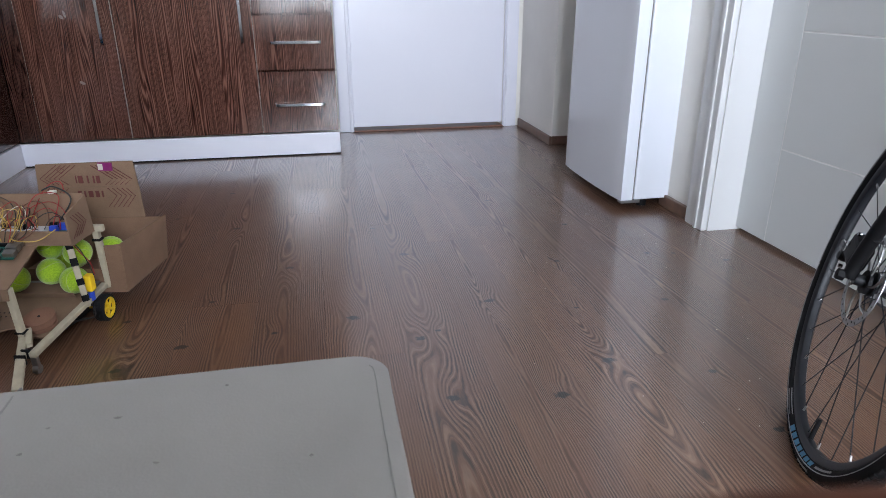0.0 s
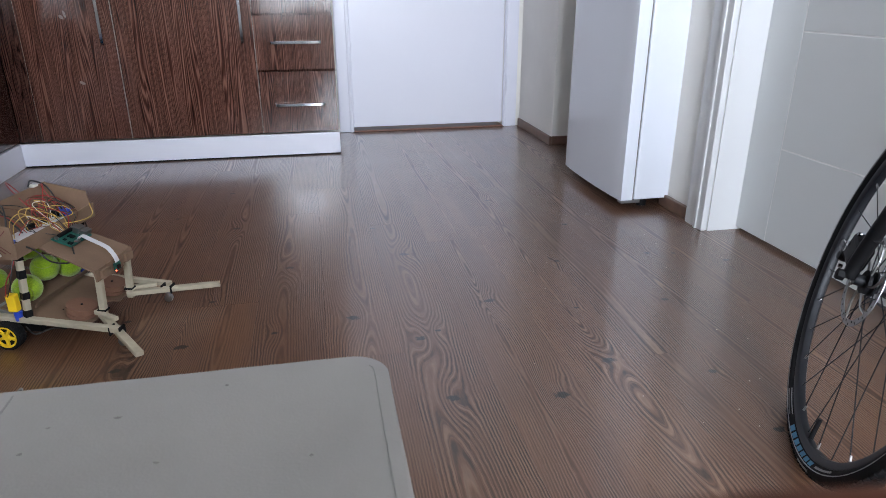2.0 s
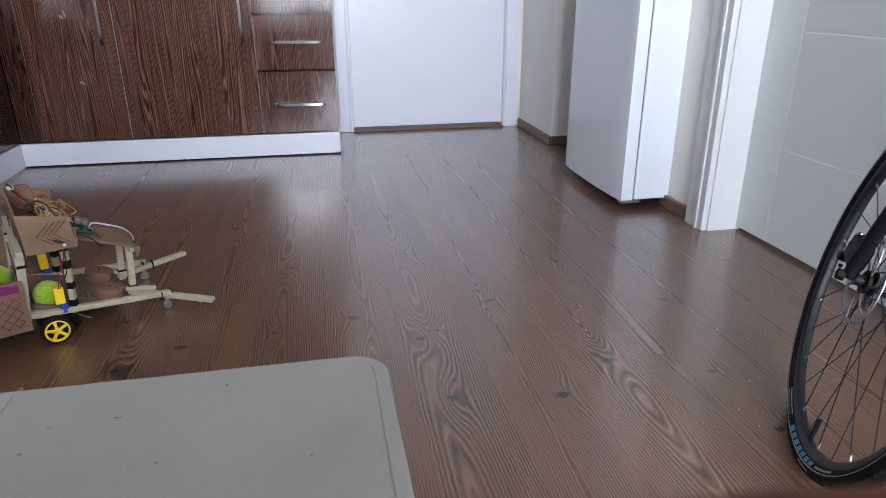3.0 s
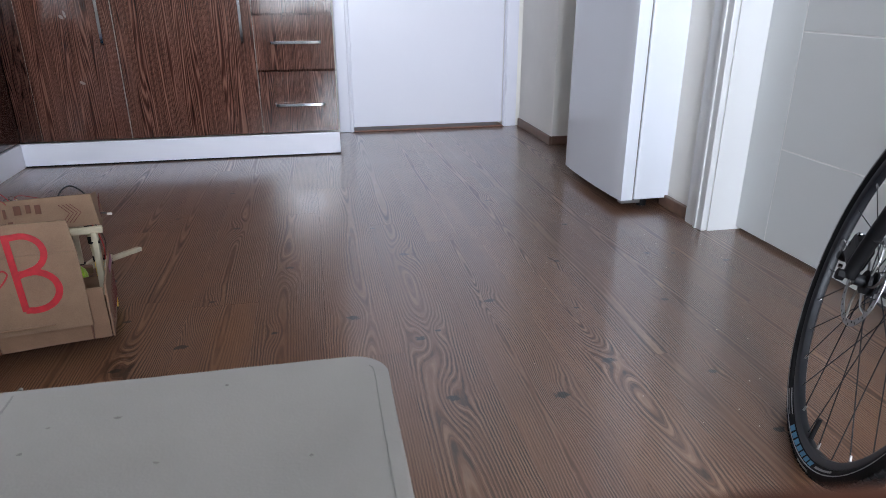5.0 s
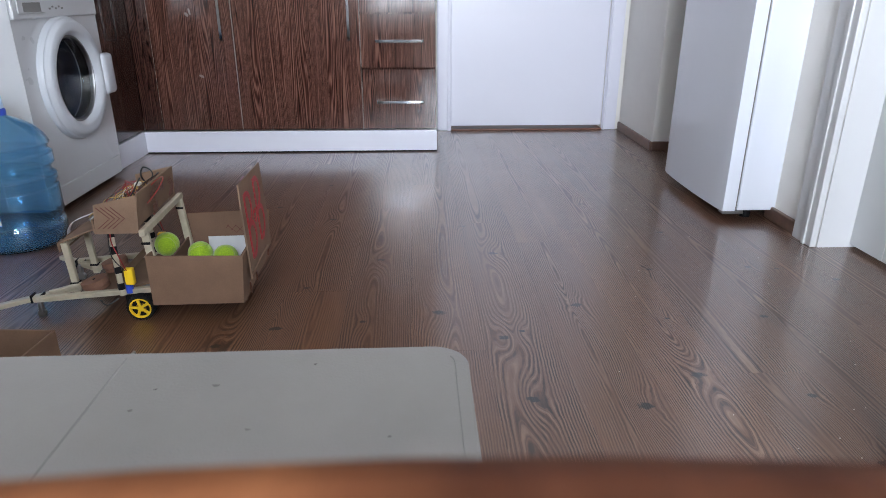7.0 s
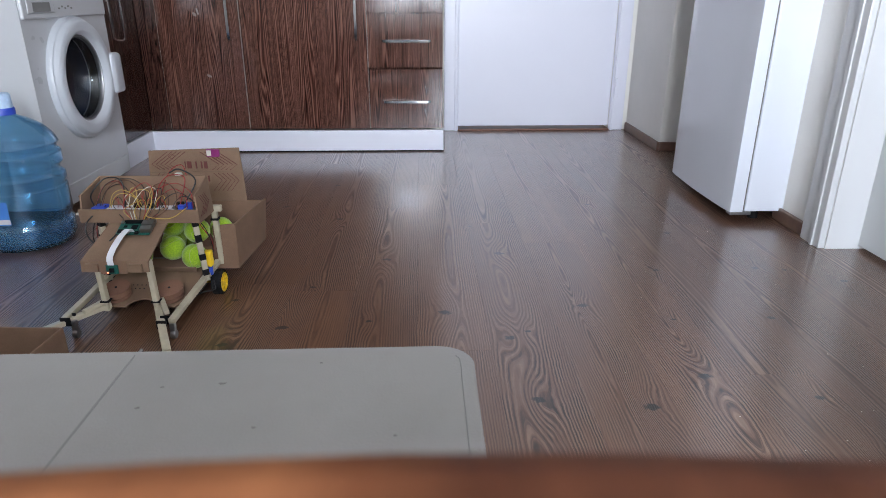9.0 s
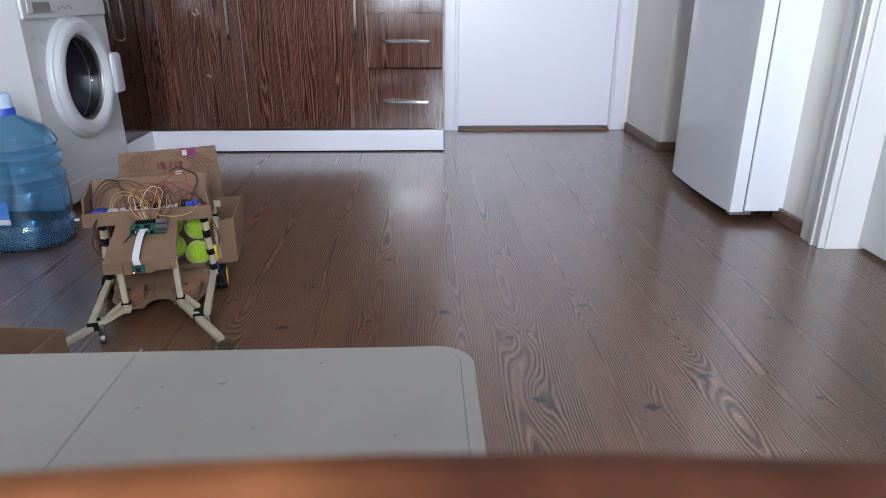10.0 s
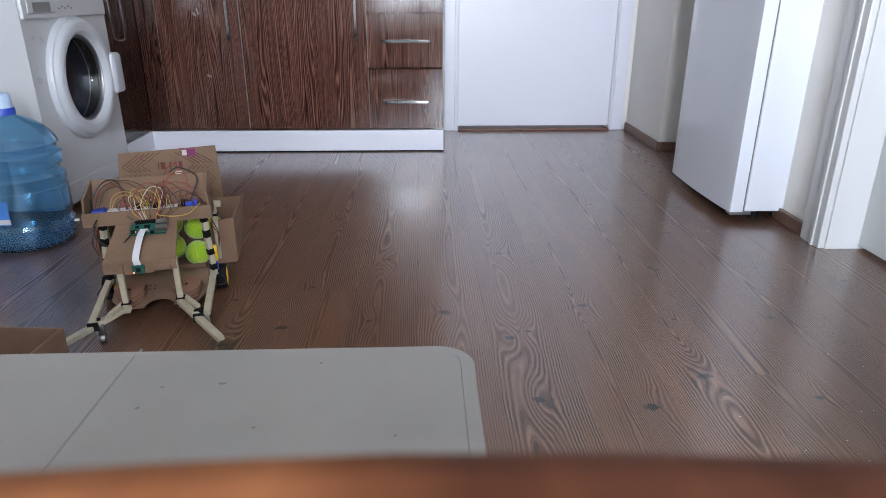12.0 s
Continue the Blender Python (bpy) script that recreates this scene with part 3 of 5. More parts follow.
def washing_machine():
    w = thing("washing_machine", "white front-loading washing machine with a dark porthole", "washing machine")
    xf, y0, y1 = -1.265, 2.235, 2.845
    yc, zc = 2.548, 0.452
    part("body", box((-1.86, y0, 0.02), (xf - 0.15, y1, 0.85), 0.004), M_MACHINE, w)
    # front shell: a thick panel with a round opening
    corners = [math.atan2(z - zc, y - yc) for y in (y0, y1) for z in (0.02, 0.85)]
    bm, rings = bmesh.new(), []
    for a in sorted(list(np.linspace(-math.pi, math.pi, 64, endpoint=False)) + corners):
        c, q = math.cos(a), math.sin(a)
        far = min(((y1 if c > 0 else y0) - yc) / c if abs(c) > 1e-6 else 9, ((0.85 if q > 0 else 0.02) - zc) / q if abs(q) > 1e-6 else 9)
        rings.append([bm.verts.new((x, yc + k * c, zc + k * q)) for x, k in ((xf, 0.157), (xf, far), (xf - 0.1498, far), (xf - 0.1498, 0.157))])
    for u, v in zip(rings, rings[1:] + rings[:1]):
        for i in range(4):
            bm.faces.new((u[i], u[(i + 1) % 4], v[(i + 1) % 4], v[i]))
    rim = [e for e in bm.edges if all(abs(p.co.x - xf) < 1e-6 and (min(abs(p.co.y - y0), abs(p.co.y - y1)) < 1e-6 or min(abs(p.co.z - 0.02), abs(p.co.z - 0.85)) < 1e-6) for p in e.verts)]
    bmesh.ops.bevel(bm, geom=rim, offset=0.012, segments=3, profile=0.5, affect="EDGES")
    part("front_shell", bm, M_MACHINE, w, smooth=True)
    part("kick_panel", box((xf - 0.01, y0 + 0.02, 0.022), (xf + 0.004, y1 - 0.02, 0.094), 0.003), M_MACHINE, w)
    panel = part("control_panel", box((xf - 0.01, y0 + 0.006, 0.672), (xf + 0.011, y1 - 0.006, 0.846), 0.006), M_MACHINE, w)
    part("detergent_drawer", box((xf + 0.0115, y0 + 0.03, 0.69), (xf + 0.017, y0 + 0.20, 0.835), 0.004), M_MACHINE, panel)
    part("drawer_recess", box((xf + 0.0172, y0 + 0.06, 0.695), (xf + 0.0185, y0 + 0.17, 0.725), 0.001), M_SEAM, panel, "grey finger recess")
    for k in range(5):
        part("printed_mark", box((xf + 0.0112, y0 + 0.235 + 0.022 * k, 0.70 + 0.006 * (k % 2)), (xf + 0.0118, y0 + 0.247 + 0.022 * k, 0.706 + 0.006 * (k % 2))), M_SEAM, panel)
    out = Matrix.Translation((xf, yc, zc)) @ Euler((0, radians(90), 0)).to_matrix().to_4x4()
    door = part("door", lathe(((0.226, 0.0), (0.2255, 0.012), (0.221, 0.020), (0.2165, 0.0215), (0.214, 0.0245), (0.209, 0.036), (0.203, 0.040), (0.176, 0.0415), (0.169, 0.038), (0.158, 0.016)), 72, out), M_TRIM, w, smooth=True)
    part("inner_ring", lathe(((0.1585, 0.0165), (0.156, 0.018), (0.152, 0.018), (0.148, 0.010), (0.147, 0.004)), 64, out), M_STEEL, door, "bright inner ring", smooth=True)
    part("glass", lathe(((0.1515, 0.0155), (0.142, 0.006), (0.132, -0.020), (0.118, -0.052), (0.085, -0.070), (0, -0.076), (0, -0.080), (0.087, -0.074), (0.121, -0.055), (0.1355, -0.021), (0.1455, 0.003), (0.1515, 0.0115)), 64, out, closed=True), M_GLASS, door, "dark bowl-shaped glass", smooth=True)
    part("seal", lathe(((0.1565, -0.002), (0.1520, -0.006), (0.1500, -0.020), (0.1540, -0.034), (0.1565, -0.036)), 48, out, closed=True), M_BLACK, w, "dark rubber door seal", smooth=True)
    part("drum", lathe(((0.1560, -0.040), (0.1500, -0.110), (0.135, -0.128), (0.060, -0.132), (0.055, -0.124), (0, -0.122)), 48, out), M_DRUM, w, "dark drum behind the glass", smooth=True)
    part("door_handle", box((xf + 0.012, yc + 0.185, zc - 0.085), (xf + 0.055, yc + 0.268, zc + 0.075), 0.016, segments=3), M_TRIM, door, "white grip", smooth=True)
    for x in (-1.82, xf - 0.05):
        for y in (y0 + 0.05, y1 - 0.05):
            part("foot", lathe(((0, 0), (0.02, 0), (0.02, 0.0205), (0, 0.0205)), 14, pose(x, y, 0)), M_BLACK, w)


washing_machine()


def water_bottle():
    b = thing("water_bottle", "big translucent blue water bottle with ribs, standing on the floor", "water bottle", pose(-1.235, 1.985, 0, 0, 0, -35))
    r = 0.134
    wall = [(0.0, 0.010), (0.07, 0.008), (0.105, 0.0), (0.122, 0.006), (r, 0.030), (r, 0.075), (r - 0.007, 0.085), (r - 0.007, 0.092), (r, 0.102), (r, 0.185),
            (r - 0.005, 0.191), (r - 0.005, 0.197), (r + 0.001, 0.206), (r + 0.001, 0.222), (r - 0.012, 0.236), (r - 0.012, 0.246), (r, 0.260), (r, 0.292), (r - 0.010, 0.302),
            (r - 0.010, 0.310), (r - 0.002, 0.322), (0.122, 0.345), (0.100, 0.372), (0.068, 0.394), (0.036, 0.408), (0.030, 0.416), (0.0285, 0.450)]
    inner = [(max(0.0, x - 0.0022), z + (0.003 if z < 0.02 else 0.0)) for x, z in reversed(wall)]
    part("shell", lathe(wall + inner, 72), M_BOTTLE, b, smooth=True)
    part("base_cup", lathe(((0.0, 0.0145), (0.068, 0.0125), (0.104, 0.006), (0.118, 0.010), (r - 0.0035, 0.034), (r - 0.0035, 0.070), (r - 0.006, 0.070), (r - 0.007, 0.036), (0.116, 0.014), (0.104, 0.0095), (0.068, 0.0155), (0.0, 0.0175)), 60, closed=False), M_BOTTLE, b, "thicker deep blue plastic base", smooth=True)
    part("cap", lathe(((0, 0.452), (0.0, 0.474), (0.026, 0.474), (0.0305, 0.468), (0.0315, 0.430), (0.034, 0.424), (0.034, 0.418), (0.0302, 0.418), (0.0302, 0.452)), 40), M_CAP, b, "pale blue-white sealed cap", smooth=True)
    part("cap_band", lathe(((0.0325, 0.432), (0.0350, 0.428), (0.0350, 0.412), (0.0325, 0.410)), 40, closed=True), M_BLUE, b, "blue sealing band", smooth=True)
    a0, a1 = radians(-140), radians(-43)
    bm, rows = bmesh.new(), []
    for a in np.linspace(a0, a1, 18):
        rows.append([bm.verts.new((q * math.cos(a), q * math.sin(a), z)) for q, z in ((r + 0.0012, 0.100), (r + 0.0012, 0.172), (r + 0.0004, 0.172), (r + 0.0004, 0.100))])
    for u, v in zip(rows, rows[1:]):
        for i in range(4):
            bm.faces.new((u[i], u[(i + 1) % 4], v[(i + 1) % 4], v[i]))
    label = part("label", bm, M_LABEL, b, "blue paper label with a white strip")
    bm, rows = bmesh.new(), []
    for a in np.linspace(a0, a1, 18):
        rows.append([bm.verts.new((q * math.cos(a), q * math.sin(a), z)) for q, z in ((r + 0.0020, 0.103), (r + 0.0020, 0.118), (r + 0.0013, 0.118), (r + 0.0013, 0.103))])
    for u, v in zip(rows, rows[1:]):
        for i in range(4):
            bm.faces.new((u[i], u[(i + 1) % 4], v[(i + 1) % 4], v[i]))
    part("label_strip", bm, M_RIBBON, label)


water_bottle()


def sofa():
    s = thing("daybed", "low pale grey leatherette daybed with stitched cushions", "daybed")
    y0, y1, top = 0.10, 0.529, 0.42
    x0, x1, r = -1.50, 0.0832, 0.036
    out = [(x0, y0), (x1, y0)] + [(x1 - r + r * math.cos(a), y1 - r + r * math.sin(a)) for a in np.linspace(0, math.pi / 2, 11)] + [(x0, y1)]
    bm = prism(out, 0.14, top)
    rim = [e for e in bm.edges if all(abs(v.co.z - top) < 1e-5 for v in e.verts)]
    bmesh.ops.bevel(bm, geom=rim, offset=0.010, segments=4, profile=0.5, affect="EDGES")
    last = part("cushion", bm, M_SOFA, s, smooth=True)
    for x in (-0.876, -0.253):
        part("seam", tube([(x, y0 + 0.005, top - 0.0012), (x - 0.001, 0.3, top - 0.0012), (x, y1 - 0.010, top - 0.0012), (x, y1 - 0.002, top - 0.011)], 0.0016, 5, 4), M_SEAM, last, "sunken joining seam")
    path = [(0.0695, y0 + 0.02, top + 0.0003), (0.0695, 0.42, top + 0.0003), (0.070, 0.495, top + 0.0002), (0.066, 0.510, top - 0.0003)]
    part("stitching", tube(path, 0.0006, 5, 6), M_SEAM, last, "stitched seam")
    part("base", box((-1.48, y0 + 0.01, 0.05), (0.06, y1 - 0.025, 0.1395), 0.006), M_SEAM, s, "grey base frame")
    for x in (-1.42, 0.02):
        for y in (y0 + 0.05, y1 - 0.07):
            part("leg", lathe(((0, 0), (0.018, 0), (0.022, 0.0505), (0, 0.0505)), 16, pose(x, y, 0)), M_BLACK, s)
    for k, (x, y, q) in enumerate(((-0.152, 0.466, 0.0030), (-0.108, 0.399, 0.0022), (-0.066, 0.500, 0.0015), (0.01, 0.385, 0.0016), (-0.215, 0.43, 0.0020), (-0.205, 0.462, 0.0016))):
        o = [(x + q * (1 + 0.4 * math.sin(3 * a + k)) * math.cos(a), y + 0.7 * q * (1 + 0.3 * math.cos(2 * a + k)) * math.sin(a)) for a in np.linspace(0, 2 * math.pi, 12, endpoint=False)]
        part("stain", prism(o, top + 0.0001, top + 0.0004), M_SPOT, last, "small dark stain")


sofa()


def table():
    t = thing("round_table", "round brown wooden table with a rounded rim", "table", pose(0.030, -0.545, 0.0025))
    R = 0.562
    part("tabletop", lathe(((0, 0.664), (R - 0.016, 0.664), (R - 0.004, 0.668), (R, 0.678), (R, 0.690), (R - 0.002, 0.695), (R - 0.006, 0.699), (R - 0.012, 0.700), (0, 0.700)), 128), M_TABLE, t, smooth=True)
    part("pedestal", lathe(((0, 0.04), (0.06, 0.04), (0.045, 0.10), (0.04, 0.5), (0.07, 0.64), (0.12, 0.6625), (0, 0.6625)), 32), M_TABLE, t, smooth=True)
    part("base", lathe(((0, -0.0025), (0.28, -0.0025), (0.28, 0.02), (0.10, 0.0402), (0, 0.0402)), 48), M_TABLE, t, smooth=True)


table()


def crumbs():
    rng, bm = random.Random(11), bmesh.new()
    for x0, y0, s, n in ((1.05, 2.05, 0.12, 22), (0.85, 0.95, 0.16, 10), (0.66, 1.35, 0.25, 10), (1.2, 1.75, 0.08, 10), (0.3, 2.2, 0.6, 10)):
        for _ in range(n):
            x, y, r = rng.gauss(x0, s), rng.gauss(y0, s), rng.uniform(0.0004, 0.0011)
            if x < 1.27:
                box((x - r, y - 0.7 * r, 0.0002), (x + r, y + 0.7 * r, 0.0002 + r), 0, bm, Matrix.Rotation(0.02 * rng.random(), 4, "Z"))
    tagged(part("crumbs", bm, M_CRUMB), "scattered pale crumbs and dust on the laminate", "crumbs", kind="stuff")


crumbs()


def open_carton():
    c = thing("cardboard_box", "small open brown cardboard box on the floor", "cardboard box", pose(-0.70, 1.152, 0, 0, 0, -4))
    h, w, d, k = 0.12, 0.34, 0.24, 0.004
    part("bottom", box((-w, -d, 0.0), (0, 0, k)), M_CARD, c)
    for lo, hi in (((-w, -k, k), (0, 0, h)), ((-w, -d, k), (0, -d + k, h)), ((-w, -d + k, k), (-w + k, -k, h)), ((-k, -d + k, k), (0, -k, h))):
        part("side", box(lo, hi, 0.001), M_CARD, c)


open_carton()


# ---- bicycle ----
def bicycle():
    h, lean, R, RC, RT = radians(59.7), radians(-13), 0.3485, 0.3320, 0.0165
    side = Vector((-math.sin(h), math.cos(h), 0))
    up = math.cos(lean) * Vector((0, 0, 1)) + math.sin(lean) * side
    right = Vector((-math.cos(h), -math.sin(h), 0))
    turn = Matrix((right, up, right.cross(up))).transposed().to_4x4()
    m = Matrix.Translation((0.8991, 0.7445, 0.3182)) @ turn @ Matrix.Scale(0.3257 / R, 4)
    b = thing("bicycle", "black bicycle, its front wheel with disc brake in view", "bicycle", m)
    w = part("wheel", lathe([(0.311, -0.010), (0.305, -0.007), (0.303, 0), (0.305, 0.007), (0.311, 0.010), (0.3185, 0.0105), (0.3185, -0.0105)], 96, closed=True), M_RIM, b, "black deep rim", smooth=True)
    prof = [(RC + RT * math.cos(a), RT * math.sin(a)) for a in np.linspace(0, 2 * math.pi, 16, endpoint=False)]
    tyre = part("tyre", lathe(prof, 128, closed=True), M_RUBBER, w, smooth=True)
    lugs = bmesh.new()
    for i in range(120):
        a = 2 * math.pi * i / 120
        for s, k in ((-0.009, 0.0), (0.0, 0.5), (0.009, 0.0)):
            aa = a + k * 2 * math.pi / 120
            q = Matrix.Rotation(aa, 4, "Z") @ Matrix.Translation((RC + (RT - 0.0003) * math.cos(s / RT), 0, s))
            box((-0.002, -0.005, -0.003), (0.0012, 0.005, 0.003), 0, lugs, q)
    part("tread", lugs, M_RUBBER, tyre)
    part("tyre_stripe", lathe(((0.3300, 0.0164), (0.3318, 0.0169), (0.3318, 0.0160), (0.3300, 0.0158)), 96, closed=True), M_STEEL, tyre, "thin grey line round the tyre")

    def marks(a0, a1, r0, r1, n, mat, name, label):
        for k in range(n):
            u0 = a0 + (a1 - a0) * (k + 0.12) / n
            u1 = a0 + (a1 - a0) * (k + 0.84) / n
            bm, rows = bmesh.new(), []
            for a in np.linspace(radians(u0), radians(u1), 4):
                row = []
                for r, lift in ((r0, 0.0010), (r1, 0.0010), (r1, 0.0), (r0, 0.0)):
                    z = math.sqrt(max(0.0, RT ** 2 - (r - RC) ** 2)) + lift
                    row.append(bm.verts.new((r * math.cos(a), r * math.sin(a), z)))
                rows.append(row)
            for u, v in zip(rows, rows[1:]):
                for i in range(4):
                    bm.faces.new((u[i], u[(i + 1) % 4], v[(i + 1) % 4], v[i]))
            bm.faces.new(rows[0][::-1])
            bm.faces.new(rows[-1])
            part(name, bm, mat, tyre, label)

    marks(266, 295, 0.3205, 0.3278, 7, plain("pale_blue_print", (0.05, 0.19, 0.32), 0.6), "printed_bar", "pale blue printed bar")
    marks(297, 309, 0.3225, 0.3262, 9, M_STEEL, "small_bar", "grey printed bar")
    marks(283, 293, 0.3370, 0.3415, 7, M_STEEL, "small_bar", "grey printed bar")
    marks(246, 264, 0.3205, 0.3213, 1, M_STEEL, "fine_line", "grey printed line")
    marks(246, 263, 0.3255, 0.3263, 1, M_STEEL, "fine_line", "grey printed line")
    part("hub", lathe(((0, -0.05), (0.009, -0.05), (0.009, -0.032), (0.024, -0.031), (0.024, -0.027), (0.014, -0.022), (0.014, 0.016), (0.022, 0.020), (0.022, 0.024), (0.010, 0.026), (0.010, 0.052), (0, 0.052)), 32), M_RIM, w, smooth=True)
    for i in range(28):
        a = 2 * math.pi * (i + 0.3) / 28
        side = -0.029 if i % 2 else 0.022
        lead = radians(62) * (1 if (i // 2) % 2 else -1)
        p = (0.0225 * math.cos(a + lead), 0.0225 * math.sin(a + lead), side)
        q = (0.3045 * math.cos(a), 0.3045 * math.sin(a), 0.0)
        sp = part("spoke", tube([p, q], 0.0011, 5, curve=False), M_RIM, w)
        if i % 2 == 0:
            e = Vector(q)
            part("nipple", tube([e, e * 0.955], 0.0021, 6, curve=False), M_STEEL, sp, "bright spoke nipple")
    a = radians(278)
    part("valve", tube([(0.304 * math.cos(a), 0.304 * math.sin(a), 0), (0.262 * math.cos(a), 0.262 * math.sin(a), 0)], 0.0045, 8, curve=False), M_BLACK, w, "black valve cap")
    # brake disc: outer ring, studs round it, arms
    disc = part("brake_disc", lathe(((0.080, 0.033), (0.080, 0.0348), (0.069, 0.0348), (0.069, 0.033)), 72, closed=True), M_STEEL, w, "steel brake disc", smooth=True)
    for i in range(36):
        q = Matrix.Rotation(2 * math.pi * i / 36, 4, "Z") @ Matrix.Translation((0.0745 + (0.0022 if i % 2 else -0.0022), 0, 0.0351)) @ Matrix.Rotation(0.6, 4, "Z")
        part("slot", box((-0.0022, -0.0008, -0.0002), (0.0022, 0.0008, 0.0003), 0, None, q), M_BLACK, disc)
    for i in range(6):
        a = 2 * math.pi * i / 6
        pts = [(0.020 * math.cos(a), 0.020 * math.sin(a), 0.034), (0.045 * math.cos(a + 0.25), 0.045 * math.sin(a + 0.25), 0.034), (0.070 * math.cos(a + 0.55), 0.070 * math.sin(a + 0.55), 0.034)]
        part("disc_arm", tube(pts, 0.0022, 5, 4), M_STEEL, disc)
    part("disc_carrier", lathe(((0, 0.030), (0.021, 0.030), (0.021, 0.036), (0, 0.036)), 24), M_BLACK, disc)
    for z in (-0.058, 0.060):
        leg = tube([(0, 0, z), (0.004, 0.05, z), (0.06, 0.24, z), (0.13, 0.46, z * 0.9)], 0.012, 12, 6)
        part("fork_leg", leg, M_BLACK, b, "black fork leg", smooth=True)
        part("axle_nut", lathe(((0, -0.006), (0.010, -0.006), (0.010, 0.006), (0, 0.006)), 6, pose(0, 0, z + math.copysign(0.014, z))), M_BLACK, b)
    part("fork_crown", tube([(0.125, 0.455, -0.055), (0.13, 0.47, 0), (0.125, 0.455, 0.056)], 0.02, 12, 5), M_BLACK, b, smooth=True)
    cal = part("brake_caliper", box((-0.075, 0.000, 0.036), (-0.020, 0.050, 0.066), 0.008, m=pose(0, 0, 0, 0, 0, -14)), M_BLACK, b, "black disc brake caliper")
    part("mount", tube([(-0.085, 0.012, 0.050), (-0.05, 0.035, 0.052), (0.02, 0.085, 0.058)], 0.009, 10, 5), M_BLACK, cal, smooth=True)
    part("knob", lathe(((0, 0), (0.009, 0), (0.010, 0.012), (0.008, 0.020), (0, 0.020)), 16, pose(-0.092, 0.006, 0.042)), M_BLACK, cal, smooth=True)
    for x, y in ((-0.055, 0.042), (-0.035, 0.068), (-0.048, 0.0)):
        part("bolt", lathe(((0, 0), (0.0035, 0), (0.0035, 0.006), (0, 0.006)), 10, pose(x, y, 0.062)), M_CHROME, cal, "bright bolt")


bicycle()

# ---- robot cart ----
SPIN = ((0.0, -101.0), (0.5, -76.5), (1.0, -54.0), (1.5, -34.1), (2.0, -14.8), (2.5, 7.0), (3.2, 33.3), (4.8, 93.8), (5.5, 123.0), (6.0, 143.3), (6.5, 162.0), (6.8, 174.1),
        (7.2, 190.6), (8.0, 226.0), (8.8, 259.7), (9.2, 275.2), (9.5, 282.0), (9.8, 283.4), (12.0, 283.4))
CENTRE = (-0.653, 1.574)
TIMES = [0.1 * i for i in range(0, 100, 2)] + [10.0, 11.0, 12.0]


def heading(t):
    return float(np.interp(t, [a for a, _ in SPIN], [b for _, b in SPIN]))


def cart_pose(t):
    return pose(CENTRE[0], CENTRE[1], 0, 0, 0, heading(t))


def card(quad, k=0.004, mat=None, bm=None):
    """A sheet of card over four corners, k thick."""
    bm = bm or bmesh.new()
    v = [Vector(p) for p in quad]
    n = (v[1] - v[0]).cross(v[3] - v[0]).normalized() * k
    a = [bm.verts.new(p) for p in v]
    b = [bm.verts.new(p + n) for p in v]
    bm.faces.new(a[::-1])
    bm.faces.new(b)
    for i in range(4):
        j = (i + 1) % 4
        bm.faces.new((a[i], a[j], b[j], b[i]))
    return bm


